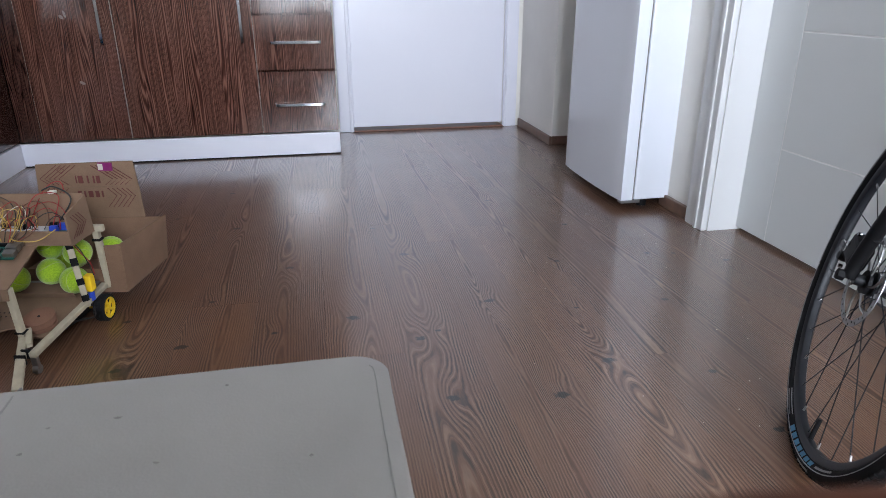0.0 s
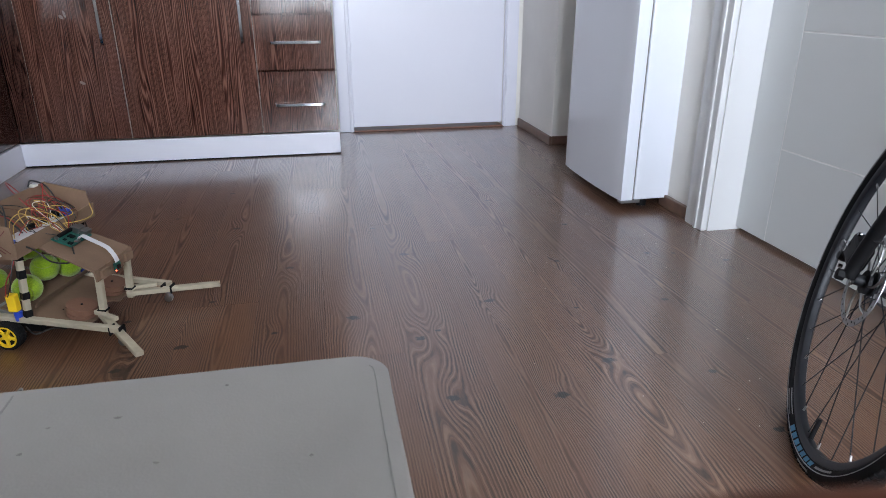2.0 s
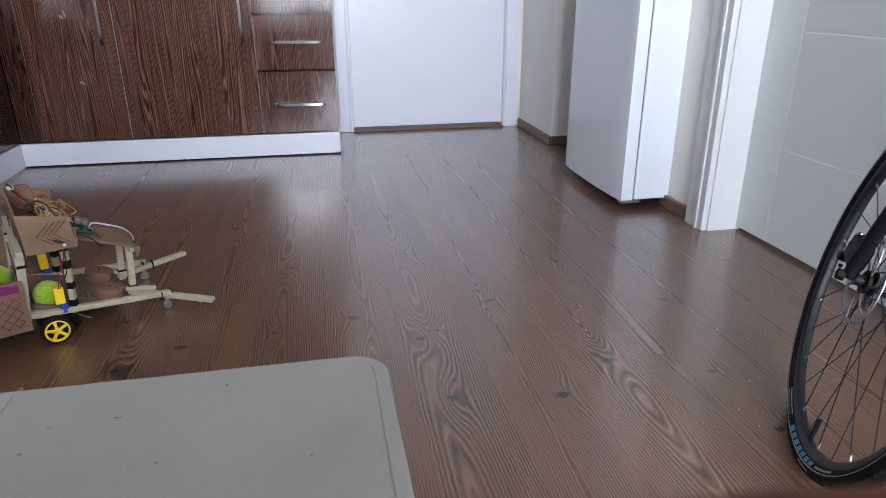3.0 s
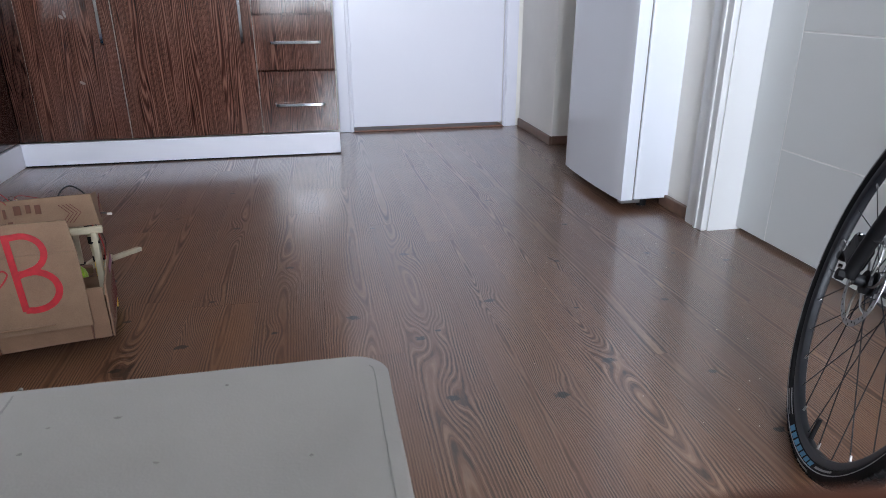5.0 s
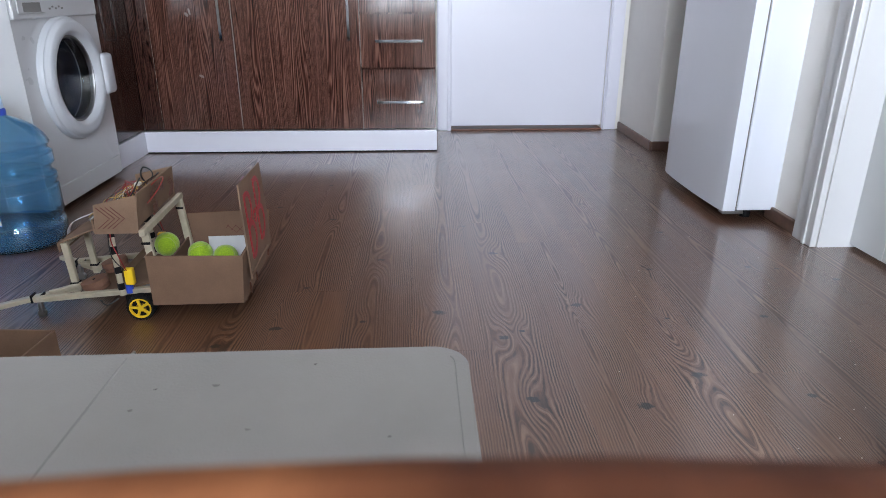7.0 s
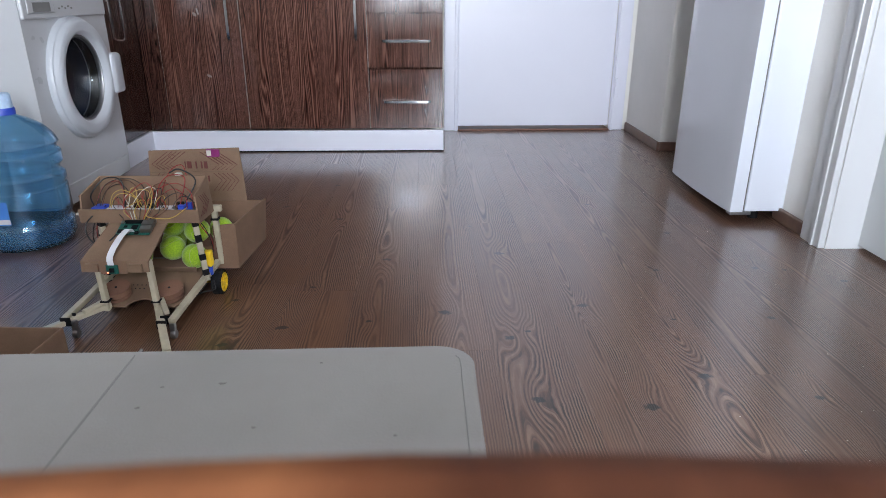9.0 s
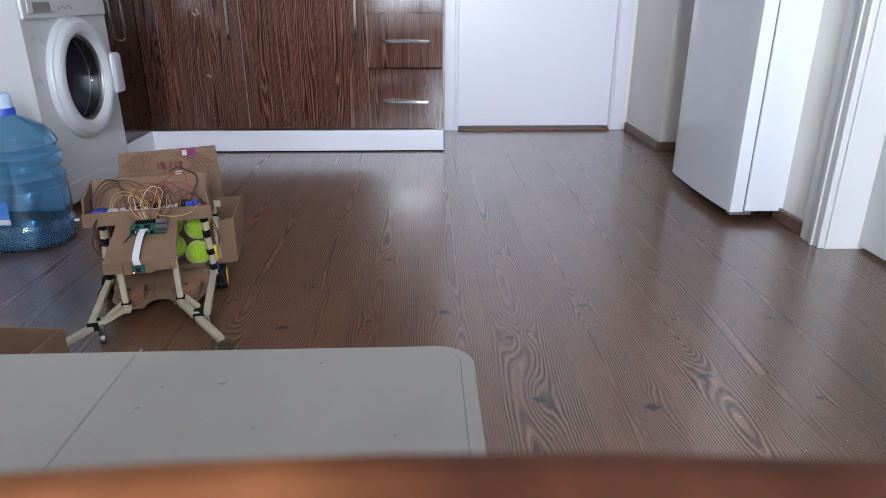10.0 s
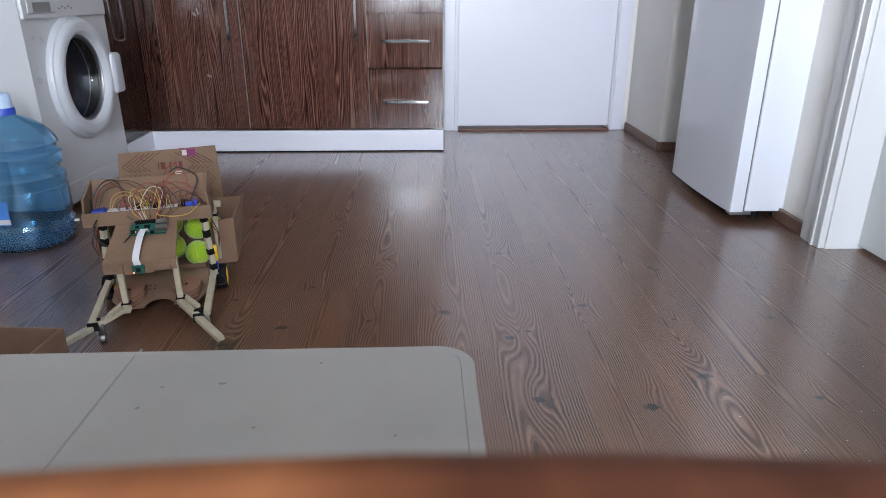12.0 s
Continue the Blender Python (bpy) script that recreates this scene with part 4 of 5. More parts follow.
def robot():
    r = thing("robot_cart", "home-made cardboard and wood robot cart on yellow wheels", "robot", cart_pose(0))
    # drive wheels
    wheels = []
    for s in (1, -1):
        q = Matrix.Rotation(radians(-90 * s), 4, "X")
        w = part("wheel", lathe(((0.012, 0.006), (0.0255, 0.006), (0.0262, 0.012), (0.0262, -0.012), (0.0255, -0.012), (0.012, -0.010)), 40, q, closed=True), M_YELLOW, r, "yellow plastic wheel", smooth=True, at=pose(0, 0.141 * s, 0.0325))
        part("tyre", lathe(((0.0262, -0.013), (0.0305, -0.0135), (0.0325, -0.011), (0.0325, 0.011), (0.0305, 0.0135), (0.0262, 0.013)), 40, q, closed=True), M_RUBBER, w, "black rubber tyre", smooth=True)
        tread = bmesh.new()
        for i in range(26):
            for z in (-0.006, 0.006):
                box((0.0318, -0.0022, z - 0.005), (0.0336, 0.0022, z + 0.005), 0, tread, q @ Matrix.Rotation(2 * math.pi * (i + (0.5 if z > 0 else 0)) / 26, 4, "Z"))
        part("tread", tread, M_RUBBER, w)
        part("rim", lathe(((0.0262, 0.0135), (0.0262, 0.006), (0.0225, 0.006), (0.0225, 0.0135)), 40, q, closed=True), M_YELLOW, w, smooth=True)
        part("hub_cap", lathe(((0, 0.006), (0.007, 0.006), (0.007, 0.013), (0, 0.0135)), 20, q), M_YELLOW, w, smooth=True)
        part("wheel_web", lathe(((0.012, 0.0062), (0.0224, 0.0062), (0.0224, 0.0068), (0.012, 0.0068)), 32, q, closed=True), M_BLACK, w, "dark gaps between spokes")
        for i in range(5):
            part("wheel_spoke", box((0.006, -0.0032, 0.007), (0.0226, 0.0032, 0.0125), 0.001, None, q @ Matrix.Rotation(2 * math.pi * i / 5, 4, "Z")), M_YELLOW, w)
        wheels.append(w)
        part("axle", tube([(0, 0.075 * s, 0.0325), (0, 0.130 * s, 0.0325)], 0.003, 8, curve=False), M_YELLOW, r)
        # Yellow by nature; coloured black here for the shade under the cart.
        part("gear_motor", box((-0.012, 0.095 * s - 0.009, 0.022), (0.052, 0.095 * s + 0.009, 0.044), 0.002), M_BLACK, r, "gear motor, coloured black for the shade under the cart")
        # frame sticks
        part("side_rail", stick((-0.045, 0.128 * s, 0.074), (0.262, (0.118 if s > 0 else -0.132), 0.050), 0.016, 0.013), M_STICK, r)
        post_y = 0.055 if s > 0 else -0.067
        tip = (0.378, 0.153, 0.038) if s > 0 else (0.342, -0.208, 0.034)
        part("arm", stick((0.178, post_y - 0.004 * s, 0.052), tip, 0.018, 0.012), M_STICK, r)
        part("front_post", stick((0.186, post_y, 0.040), (0.194, post_y, 0.174), 0.013, 0.016), M_STICK, r)
        part("corner_block", stick((0.170, post_y + 0.004 * s, 0.062), (0.235, 0.098 * s, 0.058), 0.012, 0.010), M_STICK, r)
        jx, jy = (0.262, 0.100) if s > 0 else (0.250, -0.128)
        for dx in (-0.012, 0.012):
            part("cable_tie", box((jx + dx - 0.002, jy - 0.012, 0.036), (jx + dx + 0.002, jy + 0.012, 0.0575), 0.001), M_BLACK, r, "black cable tie")
        part("cable_tie", box((0.177, post_y - 0.0105, 0.064), (0.198, post_y + 0.0105, 0.068), 0.001), M_BLACK, r, "black cable tie")
        caster = part("caster", lathe(((0, -0.006), (0.010, -0.006), (0.0115, 0), (0.010, 0.006), (0, 0.006)), 18, pose(0.252, 0.115 * s, 0.0118, 90, 0, 0)), M_STEEL, r, "small grey caster", smooth=True)
        part("caster_fork", box((0.247, 0.115 * s - 0.007, 0.012), (0.257, 0.115 * s + 0.007, 0.046), 0.002), M_STEEL, caster)
        # rear posts under the cross bar
        part("rear_post", stick((-0.052, 0.136 * s, 0.066), (-0.036, 0.138 * s, 0.224), 0.014, 0.018), M_STICK, r)
        part("cable_tie", box((-0.047, 0.138 * s - 0.010, 0.196), (-0.027, 0.138 * s + 0.010, 0.202), 0.001), M_BLACK, r, "black cable tie")
        # taped middle posts
        a, b = Vector((0.046, 0.128 * s, 0.058)), Vector((0.052, 0.118 * s, 0.222))
        post = part("middle_post", stick(a, b, 0.013, 0.014), M_STICK, r)
        for f0, f1 in ((0.10, 0.20), (0.36, 0.46), (0.66, 0.78), (0.92, 0.99)):
            part("tape", stick(a.lerp(b, f0), a.lerp(b, f1), 0.0145, 0.0155, 0.0005), M_BLACK, post, "black tape")
        part("motor_box", box((0.010, 0.129 * s - 0.009, 0.088), (0.031, 0.129 * s + 0.009, 0.130), 0.003), M_YELLOW, r, "small yellow motor")
        part("motor_can", lathe(((0, 0), (0.009, 0), (0.009, 0.022), (0, 0.022)), 18, pose(0.026, 0.129 * s, 0.066)), M_BLUE, r, "blue motor end", smooth=True)
        part("lead", tube([(0.050, 0.146 * s, 0.058), (0.075, 0.155 * s, 0.045), (0.100, 0.132 * s, 0.048), (0.11, 0.10 * s, 0.03)], 0.0016, 5, 6), M_WIRE["black"], r)
        part("lead", tube([(0.020, 0.145 * s, 0.13), (0.030, 0.146 * s, 0.165), (0.046, 0.135 * s, 0.20), (0.05, 0.12 * s, 0.232)], 0.0013, 5, 6), M_WIRE["red"], r)
        part("lead", tube([(0.024, 0.145 * s, 0.13), (0.045, 0.150 * s, 0.17), (0.05, 0.138 * s, 0.21), (0.055, 0.12 * s, 0.232)], 0.0013, 5, 6), M_WIRE["black"], r)
    part("cross_bar", stick((-0.036, -0.158, 0.2285), (-0.036, 0.158, 0.2285), 0.014, 0.016), M_STICK, r)
    part("cross_bar", stick((0.052, -0.132, 0.2285), (0.052, 0.132, 0.2285), 0.012, 0.012), M_STICK, r)
    # sloping deck with an arched mouth, and two discs on it
    bm = bmesh.new()
    out = [(-0.03, -0.112), (0.13, -0.112), (0.168, -0.085), (0.168, -0.034)] + arc(0.168, 0.0, 0.030, 0.034, 270, 90, 9)[1:-1] + [(0.168, 0.034), (0.168, 0.085), (0.13, 0.112), (-0.03, 0.112)]
    prism(out, 0, 0.004, pose(0.0, 0, 0.076, 0, 14, 0), bm)
    part("deck", bm, M_CARD2, r, "brown card deck with an arched front notch")
    for s in (1, -1):
        part("disc", lathe(((0, 0), (0.031, 0), (0.031, 0.008), (0.029, 0.009), (0.029, 0.012), (0.033, 0.013), (0.033, 0.026), (0, 0.026)), 36, pose(0.130, 0.066 * s, 0.052, 0, 14, 0)), M_CARD3, r, "red-brown round disc", smooth=True)
        part("disc_screw", lathe(((0, 0.026), (0.003, 0.026), (0.003, 0.0275), (0, 0.0275)), 10, pose(0.130, 0.066 * s, 0.052, 0, 14, 0)), M_BLACK, r)
    part("chute", card(((-0.045, -0.118, 0.082), (0.04, -0.118, 0.060), (0.04, 0.118, 0.060), (-0.045, 0.118, 0.082)), 0.003), M_SEAM, r, "grey card chute floor")
    part("chute_wall", card(((0.052, -0.108, 0.086), (0.052, 0.108, 0.086), (0.060, 0.108, 0.100), (0.060, -0.108, 0.100)), 0.002), M_CARD2, r, "card chute lip")
    # computer board sheet, its lip, board and cable
    part("board_sheet", card(((0.205, 0.060, 0.176), (0.205, -0.098, 0.176), (0.060, -0.080, 0.232), (0.060, 0.060, 0.232))), M_CARD2, r, "folded card sheet carrying the circuit board")
    part("board_lip", card(((0.209, -0.098, 0.150), (0.206, -0.098, 0.176), (0.206, 0.060, 0.176), (0.209, 0.060, 0.150))), M_CARD2, r)
    part("cross_stick", stick((0.196, -0.098, 0.168), (0.196, 0.060, 0.168), 0.011, 0.010), M_STICK, r)
    tilt = pose(0.104, -0.004, 0.2210, 0, 21, 0)
    pcb = part("circuit_board", box((-0.024, -0.042, 0.0), (0.026, 0.040, 0.004), 0.001, m=tilt), M_GREEN, r, "green circuit board")
    for lo, hi, mt in (((-0.018, -0.030, 0.004), (-0.012, 0.022, 0.012), M_BLACK), ((-0.006, -0.010, 0.004), (0.008, 0.004, 0.0065), M_BLACK), ((0.008, 0.018, 0.004), (0.022, 0.044, 0.016), M_STEEL), ((-0.018, -0.040, 0.004), (-0.010, -0.032, 0.009), M_STEEL), ((0.012, -0.038, 0.004), (0.022, -0.028, 0.007), M_BLACK), ((-0.004, -0.030, 0.004), (0.003, -0.022, 0.006), M_BLACK),
                       ((-0.010, 0.018, 0.004), (0.005, 0.044, 0.018), M_STEEL), ((-0.022, 0.026, 0.004), (-0.013, 0.044, 0.014), M_STEEL), ((0.021, 0.006, 0.004), (0.028, 0.014, 0.010), M_BLACK), ((0.018, -0.020, 0.004), (0.027, -0.008, 0.008), M_STEEL)):
        part("chip", box(lo, hi, 0.0006, m=tilt), mt, pcb)
    part("led", box((0.016, -0.033, 0.004), (0.020, -0.028, 0.006), 0, m=tilt), M_LED, pcb, "glowing red light")
    rib = bmesh.new()
    path = smooth_path([(0.124, -0.008, 0.219), (0.134, -0.010, 0.229), (0.158, -0.016, 0.222), (0.196, -0.020, 0.205), (0.213, -0.024, 0.186), (0.2165, -0.022, 0.170)], 6)
    rows = []
    for i, p in enumerate(path):
        t = (path[min(i + 1, len(path) - 1)] - path[max(i - 1, 0)]).normalized()
        n = t.cross(Vector((0, 1, 0))) * 0.0005
        rows.append([rib.verts.new(p + Vector((0, s, 0)) + n * k) for s, k in ((0.0075, 1), (-0.0075, 1), (-0.0075, -1), (0.0075, -1))])
    for u, v in zip(rows, rows[1:]):
        for i in range(4):
            rib.faces.new((u[i], u[(i + 1) % 4], v[(i + 1) % 4], v[i]))
    rib.faces.new(rows[0][::-1])
    rib.faces.new(rows[-1])
    part("ribbon_cable", rib, M_RIBBON, r, "flat white ribbon cable")
    part("mount_card", card(((0.2105, -0.052, 0.146), (0.2085, -0.052, 0.177), (0.2085, 0.010, 0.177), (0.2105, 0.010, 0.146)), 0.0018), M_CARD, r, "folded card patch under the sensor")
    for y in (-0.085, 0.018):
        part("wood_chip", box((0.2085, y, 0.152), (0.2165, y + 0.030, 0.172), 0.001), M_CARD2, r, "thin wooden chip glued to the lip")
    for k in range(5):
        for j in range(2):
            part("deck_hole", lathe(((0, 0.0042), (0.0018, 0.0042), (0.0018, 0.0048), (0, 0.0048)), 8, pose(0.0, 0, 0.076, 0, 14, 0) @ pose(0.085 + 0.014 * j, -0.060 + 0.011 * k, 0)), M_BLACK, r, "small dark hole")
    camb = part("sensor_board", box((0.2128, -0.036, 0.148), (0.2152, -0.008, 0.170), 0.0006), M_GREEN, r, "small green sensor board")
    part("sensor", box((0.2154, -0.027, 0.153), (0.2205, -0.017, 0.163), 0.001), M_BLACK, camb)
    part("led", box((0.2154, -0.034, 0.150), (0.2168, -0.031, 0.1525), 0), M_LED, camb, "glowing red light")
    # tray with the wiring
    tray = part("tray", box((-0.022, -0.150, 0.2368), (0.074, 0.138, 0.2405)), M_CARD, r, "cardboard tray full of wires")
    part("tray_front", card(((0.078, -0.154, 0.226), (0.080, -0.154, 0.260), (0.080, 0.142, 0.260), (0.078, 0.142, 0.226))), M_CARD2, tray)
    part("tray_back", card(((-0.022, -0.148, 0.2368), (-0.022, 0.136, 0.2368), (-0.030, 0.130, 0.318), (-0.030, -0.146, 0.316))), M_CARD2, tray)
    for s, y in ((1, 0.138), (-1, -0.150)):
        q = ((-0.024, y, 0.224), (0.076, y, 0.224), (0.071, y - 0.006 * s, 0.294), (-0.028, y - 0.008 * s, 0.315))
        part("tray_end", card(q if s < 0 else q[::-1]), M_CARD2, tray)
    for k in range(4):  # printed chevrons on the tray's back and ends
        d = 0.008 * k
        for sgn, y in ((1, -0.150), (-1, 0.138)):
            bm = ribbon([(0.066 - 1.4 * d, 0.238), (0.036 - 1.4 * d, 0.262), (0.064 - 1.4 * d, 0.290)], 0.0019, 0.0, 0.0006, Matrix(((1, 0, 0, 0), (0, 0, -sgn, y - (0.0042 if sgn > 0 else -0.0042)), (0, 1, 0, 0), (0, 0, 0, 1))))
            part("print_line", bm, M_INK, tray, "brown printed chevron")
        bm = ribbon([(-0.100 + d, 0.252), (-0.120 + d, 0.275), (-0.100 + d, 0.298)], 0.0016, 0, 0.0006, Matrix(((0, 0, -1, -0.0335), (1, 0, 0, 0), (0, 1, 0, 0), (0, 0, 0, 1))))
        part("print_line", bm, M_INK, tray, "brown printed chevron")
    for k, (y0, y1, z0, z1) in enumerate(((-0.04, -0.028, 0.282, 0.304), (-0.02, -0.010, 0.286, 0.306), (0.0, 0.014, 0.284, 0.306), (0.03, 0.036, 0.278, 0.300), (0.048, 0.06, 0.276, 0.300), (0.02, 0.03, 0.246, 0.27), (0.034, 0.05, 0.243, 0.266))):
        part("print_bar", box((-0.0352, y0, z0), (-0.0338, y1, z1)), M_WIRE["brown"], tray, "dark printed bar")
    part("breadboard", box((0.012, -0.105, 0.2407), (0.060, 0.058, 0.2505), 0.001), M_RIBBON, tray, "white breadboard")
    part("power_bank", box((0.010, -0.140, 0.2407), (0.050, -0.108, 0.255), 0.004), M_BLUE, tray, "blue power pack")
    part("driver_board", box((0.010, 0.066, 0.2407), (0.052, 0.110, 0.2445), 0.0006), M_GREEN, tray, "motor driver board")
    for x, y, k in ((0.020, 0.075, M_BLACK), (0.022, 0.098, M_BLUE), (0.044, 0.088, M_BLUE), (0.034, 0.010, M_BLACK), (0.030, -0.030, M_BLACK)):
        part("component", box((x - 0.006, y - 0.008, 0.2447 if y > 0.06 else 0.2507), (x + 0.006, y + 0.008, 0.262), 0.001), k, tray)
    rng = random.Random(5)
    for k in range(20):
        col = ("yellow", "brown", "black", "yellow", "red", "black", "white", "red")[k % 8]
        y0 = rng.uniform(-0.05, 0.03) if k < 15 else rng.uniform(-0.11, 0.10)
        y1 = y0 + rng.uniform(-0.05, 0.05)
        lift = rng.uniform(0.018, 0.056)
        pts = [(rng.uniform(0.015, 0.055), y0, 0.250), (rng.uniform(0.02, 0.05), y0 + rng.uniform(-0.02, 0.02), 0.25 + lift), (rng.uniform(0.02, 0.07), (y0 + y1) / 2, 0.255 + lift),
               (rng.uniform(0.05, 0.09), y1, 0.25 + 0.5 * lift), (0.092 if k < 15 else rng.uniform(0.01, 0.06), y1 * (0.5 if k < 15 else 1), 0.240 if k < 15 else 0.252)]
        part("wire", tube(pts, 0.0009, 5, 6), M_WIRE[col], tray)
    for y0, y1, top, back, col in ((-0.125, -0.045, 0.300, -0.010, "black"), (-0.135, -0.060, 0.306, -0.018, "red"), (-0.120, -0.020, 0.310, -0.012, "brown"), (-0.135, 0.000, 0.314, -0.015, "black"),
                                   (-0.100, -0.020, 0.296, 0.030, "yellow"), (-0.095, -0.012, 0.290, 0.040, "yellow"), (0.020, 0.100, 0.292, 0.005, "red"), (0.000, 0.115, 0.302, -0.012, "red"),
                                   (0.030, 0.120, 0.286, 0.020, "black"), (-0.010, 0.075, 0.306, -0.005, "brown"), (0.060, 0.125, 0.280, 0.030, "black")):
        ym = (y0 + y1) / 2
        part("wire", tube([(0.035, y0, 0.250), (0.5 * back + 0.012, y0 + 0.15 * (y1 - y0), top - 0.012), (back, ym, top), (0.5 * back + 0.018, y1 - 0.12 * (y1 - y0), top - 0.016), (0.040, y1, 0.252)], 0.0010, 5, 7), M_WIRE[col], tray)
    for pts, col in ((((0.03, -0.06, 0.25), (0.0, -0.075, 0.31), (0.03, -0.10, 0.325), (0.05, -0.13, 0.29), (0.03, -0.14, 0.255)), "black"),
                     (((0.03, 0.08, 0.26), (-0.005, 0.085, 0.318), (0.02, 0.055, 0.330), (0.03, 0.03, 0.30), (0.03, 0.02, 0.25)), "red"),
                     (((0.03, 0.09, 0.26), (-0.010, 0.110, 0.31), (-0.018, 0.07, 0.337), (-0.01, 0.045, 0.330)), "black"),
                     (((0.05, 0.0, 0.25), (0.105, 0.03, 0.250), (0.108, 0.085, 0.249), (0.085, 0.118, 0.268)), "yellow"),
                     (((0.03, 0.02, 0.25), (-0.04, 0.03, 0.32), (-0.07, 0.055, 0.335), (-0.05, 0.07, 0.30), (-0.01, 0.06, 0.26)), "red"),
                     (((0.03, -0.11, 0.255), (0.10, -0.125, 0.235), (0.125, -0.115, 0.205), (0.145, -0.075, 0.190), (0.13, -0.045, 0.212), (0.118, -0.035, 0.220)), "black"),
                     (((0.02, -0.14, 0.25), (0.04, -0.158, 0.246), (0.05, -0.166, 0.240)), "black")):
        part("wire", tube(pts, 0.0019 if col == "black" else 0.0012, 6, 7), M_WIRE[col], tray)
    part("plug", box((0.046, -0.177, 0.236), (0.054, -0.165, 0.242), 0.002), M_WIRE["white"], tray, "white plug")
    part("connector", box((-0.020, 0.060, 0.322), (-0.006, 0.076, 0.329), 0.002, m=None), M_WIRE["white"], tray, "white wire connector")
    # basket with the painted back board
    bk = part("basket", box((-0.262, -0.155, 0.052), (-0.046, 0.176, 0.056)), M_CARD, r, "open brown cardboard basket")
    L, R, zb, zt = 0.180, -0.158, 0.050, 0.184
    part("basket_side", card(((-0.045, L, zb + 0.004), (-0.262, L + 0.016, zb + 0.010), (-0.2735, L + 0.024, zt), (-0.045, L + 0.002, zt - 0.002))), M_CARD, bk)
    part("basket_side", card(((-0.2735, R - 0.004, zt - 0.004), (-0.262, R - 0.002, zb), (-0.045, R, zb + 0.004), (-0.045, R - 0.002, zt - 0.010))), M_CARD, bk)
    part("basket_back", card(((-0.262, R, zb), (-0.262, L + 0.015, zb + 0.008), (-0.2695, L + 0.022, 0.180), (-0.2695, R, 0.172))), M_CARD, bk)
    part("basket_front", card(((-0.048, L, zb + 0.004), (-0.048, R, zb + 0.004), (-0.048, R, 0.115), (-0.048, L, 0.115))), M_CARD, bk)
    part("front_flap", card(((-0.044, L, zb + 0.004), (-0.044, 0.122, zb + 0.004), (-0.044, 0.124, 0.176), (-0.044, L + 0.002, 0.182))), M_CARD, bk)
    for y in (0.05, 0.13, -0.125):
        part("slit", box((-0.2705 if y < 0 else -0.2695, y, 0.054), (-0.2655, y + 0.0035, 0.165 if y < 0 else 0.085)), M_WIRE["brown"], bk, "dark slit between flaps")
    # printed net pattern and a purple band on the right side
    side = Matrix(((1, 0, 0, 0), (0, 0, -1, R - 0.0052), (0, 1, 0, 0), (0, 0, 0, 1)))
    for k in range(9):
        x = -0.245 + 0.022 * k
        part("print_line", ribbon([(x, 0.066), (min(x + 0.07, -0.055), 0.066 + min(0.07, -0.055 - x))], 0.0014, -0.003, 0.0012, side), M_INK, bk, "brown printed net line")
        part("print_line", ribbon([(x, 0.136), (min(x + 0.07, -0.055), 0.136 - min(0.07, -0.055 - x))], 0.0014, -0.003, 0.0012, side), M_INK, bk, "brown printed net line")
    part("tape_band", box((-0.14, R - 0.0072, 0.150), (-0.052, R - 0.0042, 0.170), 0.0006), M_PURPLE, bk, "purple tape band")
    # back board, leaning a little, in two folded panels
    sign = part("back_board", card(((-0.2745, 0.152, 0.100), (-0.2745, -0.128, 0.092), (-0.2668, -0.126, 0.262), (-0.2669, 0.150, 0.268))), M_CARD2, bk, "cardboard back board painted with two red letters")
    part("board_top", card(((-0.2668, 0.1495, 0.2685), (-0.2668, -0.1255, 0.2625), (-0.2641, -0.118, 0.328), (-0.2637, 0.146, 0.338))), M_CARD2, sign)
    part("board_fold", stick((-0.2785, 0.150, 0.112), (-0.2785, -0.06, 0.107), 0.006, 0.004, 0.001), M_CARD, sign)
    # painted letters and heart: y runs to the cart's left, so x in the letter plane is minus y
    face = Matrix(((0, 0.0455, -1, -0.28305), (-1, 0, 0, 0), (0, 1, 0, 0), (0, 0, 0, 1)))
    for cx, base, k in ((-0.105, 0.140, 1.0), (0.014, 0.147, 1.0)):
        part("letter_stem", ribbon([(cx - 0.008, base + 0.165), (cx - 0.004, base + 0.08), (cx, base)], 0.0125, -0.001, 0.0016, face), M_RED, sign, "red painted letter stroke")
        bowl = [(cx - 0.006, base + 0.158)] + arc(cx + 0.014, base + 0.122, 0.040, 0.038, 85, -80, 14) + [(cx - 0.002, base + 0.076)]
        part("letter_bowl", ribbon(bowl, 0.0125, -0.001, 0.0014, face), M_RED, sign, "red painted letter stroke")
        bowl = [(cx - 0.002, base + 0.080)] + arc(cx + 0.020, base + 0.041, 0.047, 0.042, 80, -95, 14) + [(cx, base + 0.002)]
        part("letter_bowl", ribbon(bowl, 0.0135, -0.001, 0.0012, face), M_RED, sign, "red painted letter stroke")
    for s in (1, -1):
        pts = [(0.0, 0.0), (0.012 * s, 0.014), (0.018 * s, 0.026), (0.012 * s, 0.034), (0.004 * s, 0.031), (0.0, 0.024)]
        pts = [(p.x, p.y) for p in smooth_path([(*q, 0) for q in pts], 5)]
        part("heart_line", ribbon(pts, 0.0032, -0.001, 0.0014, face @ pose(-0.022, 0.205, 0)), M_RED, sign, "thin red painted heart")
    # printed marks inside the board
    inner = Matrix(((0, 0.0455, 1, -0.2788), (1, 0, 0, 0), (0, 1, 0, 0), (0, 0, 0, 1)))
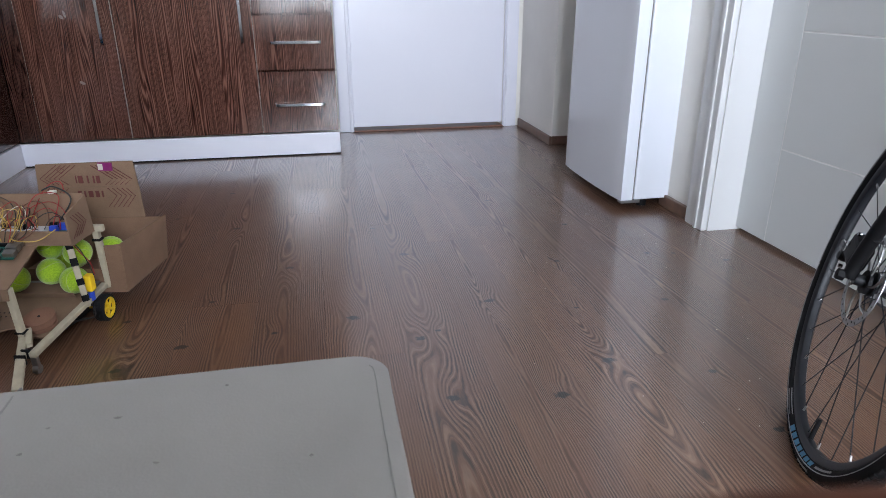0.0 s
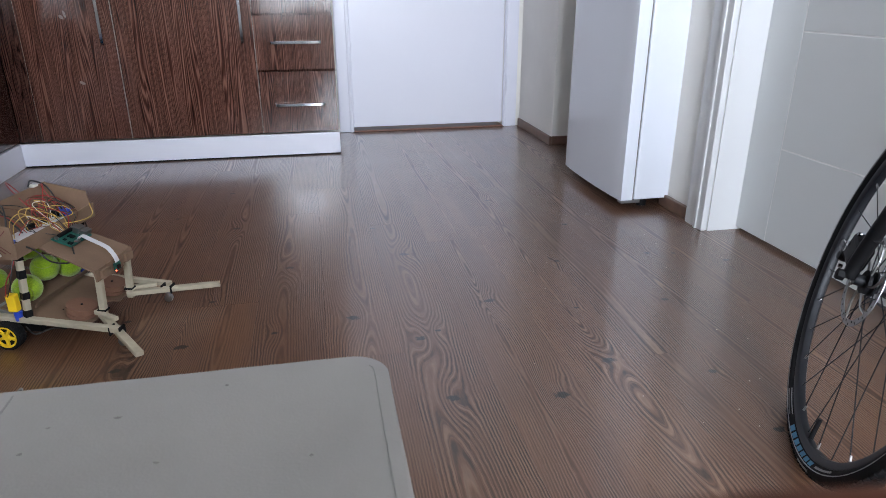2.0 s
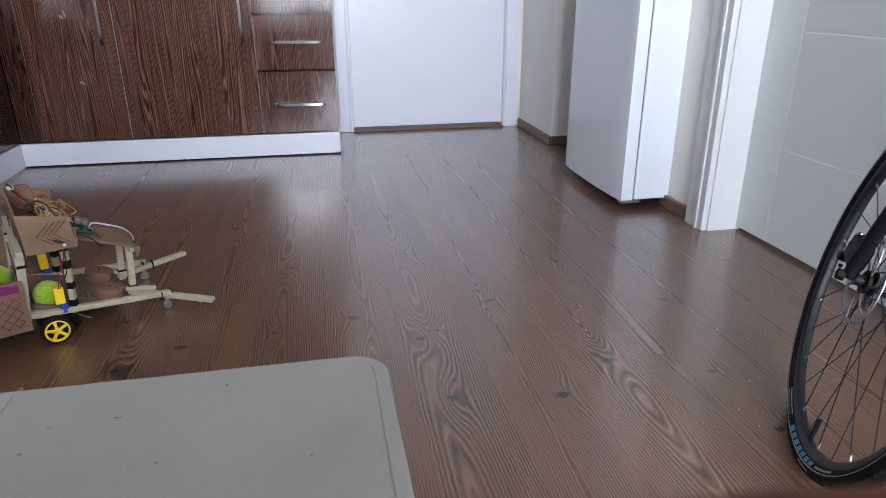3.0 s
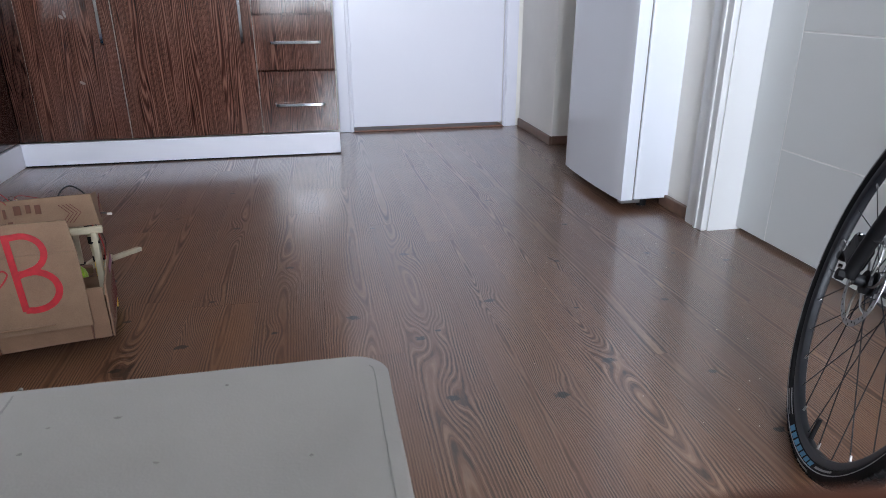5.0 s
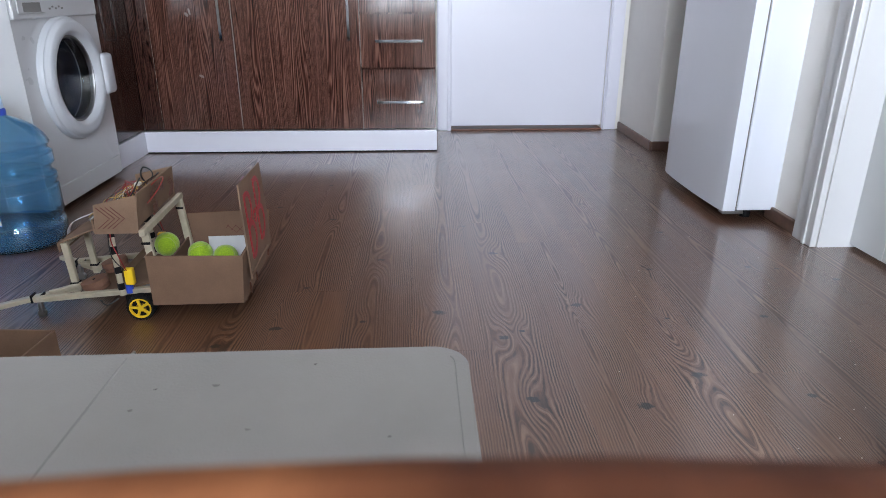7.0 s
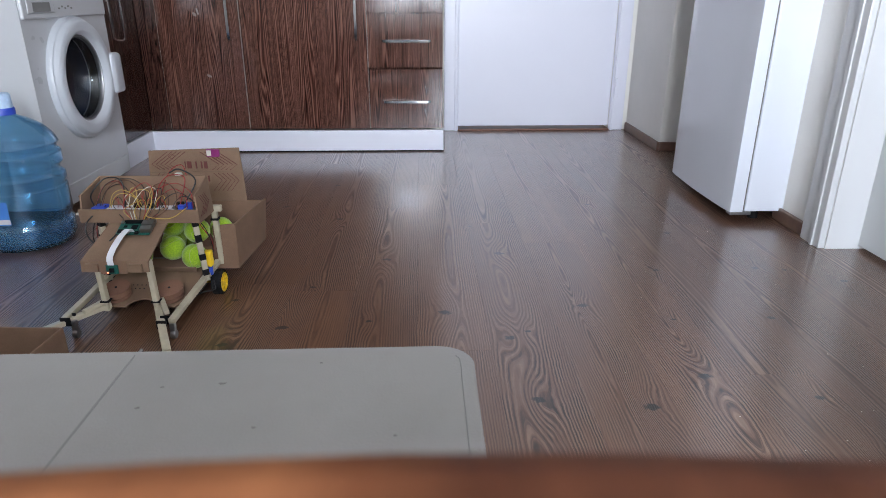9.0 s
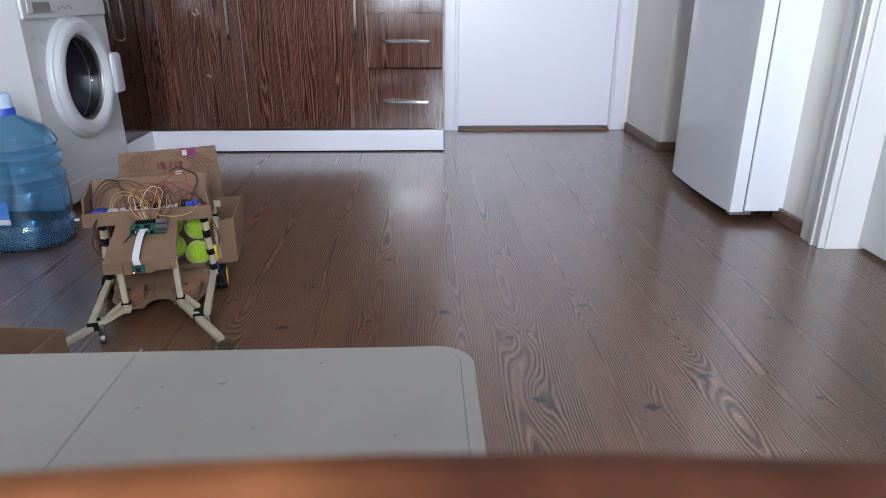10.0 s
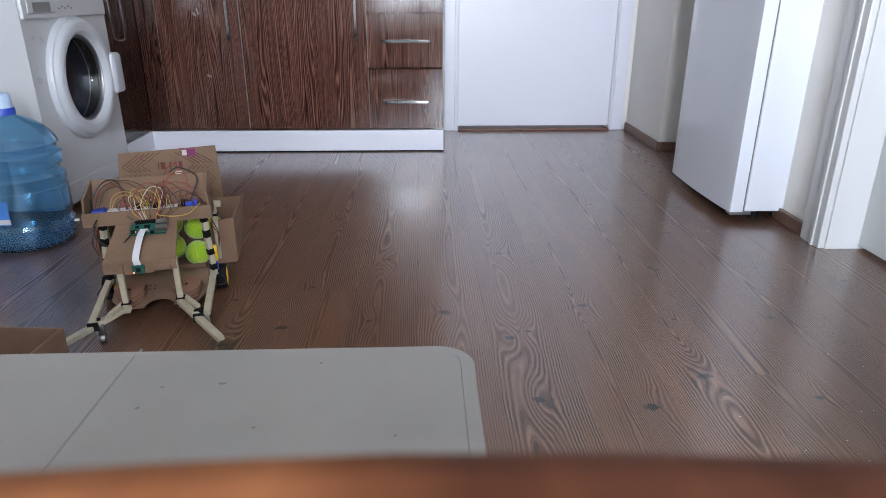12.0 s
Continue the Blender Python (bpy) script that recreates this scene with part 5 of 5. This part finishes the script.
    for side, edge in ((1, -0.118), (-1, 0.140)):
        for k in range(5):
            tip = edge + side * (0.004 + 0.013 * k)
            part("print_line", ribbon([(tip + 0.052 * side, 0.326), (tip, 0.288), (tip + 0.022 * side, 0.272)], 0.0017, -0.001, 0.0016, inner), M_INK, sign, "red-brown printed arrow line")
            part("print_line", ribbon([(tip + 0.020 * side, 0.262), (tip - 0.002 * side if k else tip, 0.240), (tip + 0.026 * side, 0.208)], 0.0015, -0.001, 0.0012, inner), M_INK, sign, "red-brown printed arrow line")
        dia = edge + side * 0.066
        part("print_line", ribbon([(dia - 0.010, 0.312), (dia, 0.320), (dia + 0.010, 0.312), (dia, 0.303), (dia - 0.010, 0.312)], 0.0016, -0.001, 0.0016, inner), M_INK, sign, "red-brown printed diamond")
    for y, w in ((0.044, 0.010), (0.032, 0.004), (0.016, 0.004), (-0.004, 0.013), (-0.016, 0.003)):
        part("print_bar", box((-0.2675, y - w / 2, 0.276), (-0.2645, y + w / 2, 0.297)), M_INK, sign, "brown printed bar")
    for y, w in ((0.048, 0.004), (0.034, 0.010), (0.016, 0.012), (0.000, 0.004), (-0.014, 0.010)):
        part("print_bar", ribbon([(y, 0.236), (y, 0.254)], w, -0.001, 0.0014, inner), M_INK, sign, "brown printed bar")
    part("tape_print", box((-0.2594, 0.053, 0.315), (-0.2589, 0.066, 0.331)), M_WIRE["white"], sign, "pale print on the tape")
    part("tape_patch", box((-0.2655, 0.052, 0.312), (-0.2595, 0.090, 0.334), 0.0006), M_PURPLE, sign, "purple tape patch")
    part("paper_strip", box((-0.256, -0.050, 0.085), (-0.128, -0.0485, 0.143), 0.0006), M_RIBBON, bk, "white paper strip")
    return r, wheels


CART, WHEELS = robot()

# ---- balls ----
# each ball: where it lies at first and at the end, and where it rolls to while the cart turns its back
BALLS = (((0.014, 0.090, 0.112), (-0.085, 0.125, 0.0895), (-0.085, 0.125, 0.0895)), ((-0.020, 0.092, 0.172), (-0.155, 0.130, 0.0895), (-0.155, 0.130, 0.0895)), ((-0.004, 0.028, 0.128), (-0.225, 0.135, 0.0895), (-0.225, 0.135, 0.0895)),
         ((0.006, -0.058, 0.112), (-0.010, -0.070, 0.116), (0.004, -0.070, 0.094)), ((-0.030, 0.025, 0.186), (-0.092, 0.056, 0.0895), (-0.150, -0.085, 0.150)), ((-0.225, -0.112, 0.146), (-0.158, 0.062, 0.0895)),
         ((-0.112, -0.014, 0.108), (-0.112, -0.014, 0.108)), ((-0.178, -0.010, 0.098), (-0.178, -0.010, 0.098)), ((-0.130, 0.116, 0.138), (-0.224, 0.068, 0.0895)))


def ball_place(k, t):
    a, b = (Vector(p) for p in BALLS[k][:2])
    if 2.3 < t < 7:
        a = a.lerp(Vector(BALLS[k][-1]), min(1.0, (t - 2.3) / 0.6)) if len(BALLS[k]) > 2 else a
    f = min(1.0, max(0.0, (t - 4.8) / 0.6)) if t < 7 else min(1.0, max(0.0, (8.7 - t) / 1.2))
    turn = pose(0, 0, 0, 40 * k + 60 * f, 65 * k, 20 * k)
    return Matrix.Translation(a.lerp(b, f * f * (3 - 2 * f))) @ turn


def balls():
    R, made = 0.0325, []
    src = thing("tennis_ball", "yellow-green felt tennis ball carried in the cart", "tennis ball", cart_pose(0) @ ball_place(0, 0), "tennis balls in the cart")
    bm = bmesh.new()
    bmesh.ops.create_uvsphere(bm, u_segments=28, v_segments=18, radius=R)
    part("felt", bm, M_FELT, src, smooth=True)
    a, b = 0.44 * R * 1.7, 0.44 * R * 0.75
    pts = []
    for t in np.linspace(0, 2 * math.pi, 48):
        v = Vector((a * math.cos(t) + b * math.cos(3 * t), a * math.sin(t) - b * math.sin(3 * t), 2 * math.sqrt(a * b) * math.sin(2 * t)))
        pts.append(v.normalized() * (R + 0.0001))
    part("seam", tube(pts, 0.0007, 5, curve=False), M_BALLSEAM, src, "pale seam")
    made.append(src)
    for k in range(1, len(BALLS)):
        made.append(copy_thing(src, cart_pose(0) @ ball_place(k, 0)))
    return made


TENNIS = balls()


# ---- floor planks ----
def planks():
    W, g, L = 0.170, 0.00008, 1.38
    made = {}

    def plank_mesh(n):
        key = round(n, 3)
        if key not in made:
            bm, c = bmesh.new(), 0.00012
            lo = [bm.verts.new((x, y, -0.012)) for x, y in ((g, g), (W - g, g), (W - g, n - g), (g, n - g))]
            mid = [bm.verts.new((x, y, -c)) for x, y in ((g, g), (W - g, g), (W - g, n - g), (g, n - g))]
            hi = [bm.verts.new((x, y, 0)) for x, y in ((g + c, g + c), (W - g - c, g + c), (W - g - c, n - g - c), (g + c, n - g - c))]
            for a, b in ((lo, mid), (mid, hi)):
                for i in range(4):
                    bm.faces.new((a[i], a[(i + 1) % 4], b[(i + 1) % 4], b[i]))
            bm.faces.new(hi)
            made[key] = mesh_of("plank", bm, M_FLOOR)
        return made[key]

    joints = {0: 2.12, 1: 1.92, -4: 1.62, -3: 2.95, -2: 2.30, -1: 2.62, -5: 2.2, -6: 1.75, 2: 2.04, 3: 2.5, 4: 2.08, 5: 2.7, 6: 2.3}
    for col in range(-13, 11):
        x = 0.19 + col * W
        y = joints.get(col, 1.2 + (col * 0.487) % L) - 5 * L
        while y < 4.1:
            a, b = max(y, -2.8), min(y + L, 4.15)
            if b - a > 0.02:
                ob = new("plank", plank_mesh(b - a))
                ob.parent = floor
                ob.location = (x, a, 0)
            y += L


planks()


def motions():
    walk(cam, [(t, eye_pose(f)) for t, f in PAN], ((0.0, 0.03), (6.4, 0.03), (7.2, 0.1), (12.0, 0.1)))
    walk(CART, [(t, cart_pose(t)) for t in TIMES])
    for k, ball in enumerate(TENNIS):
        walk(ball, [(t, cart_pose(t) @ ball_place(k, t)) for t in TIMES])
    for w, s in zip(WHEELS, (1, -1)):
        walk(w, [(t, pose(0, 0.141 * s, 0.0325, 0, -s * (heading(t) - heading(0)) * 0.141 / 0.0325, 0)) for t in TIMES])


motions()
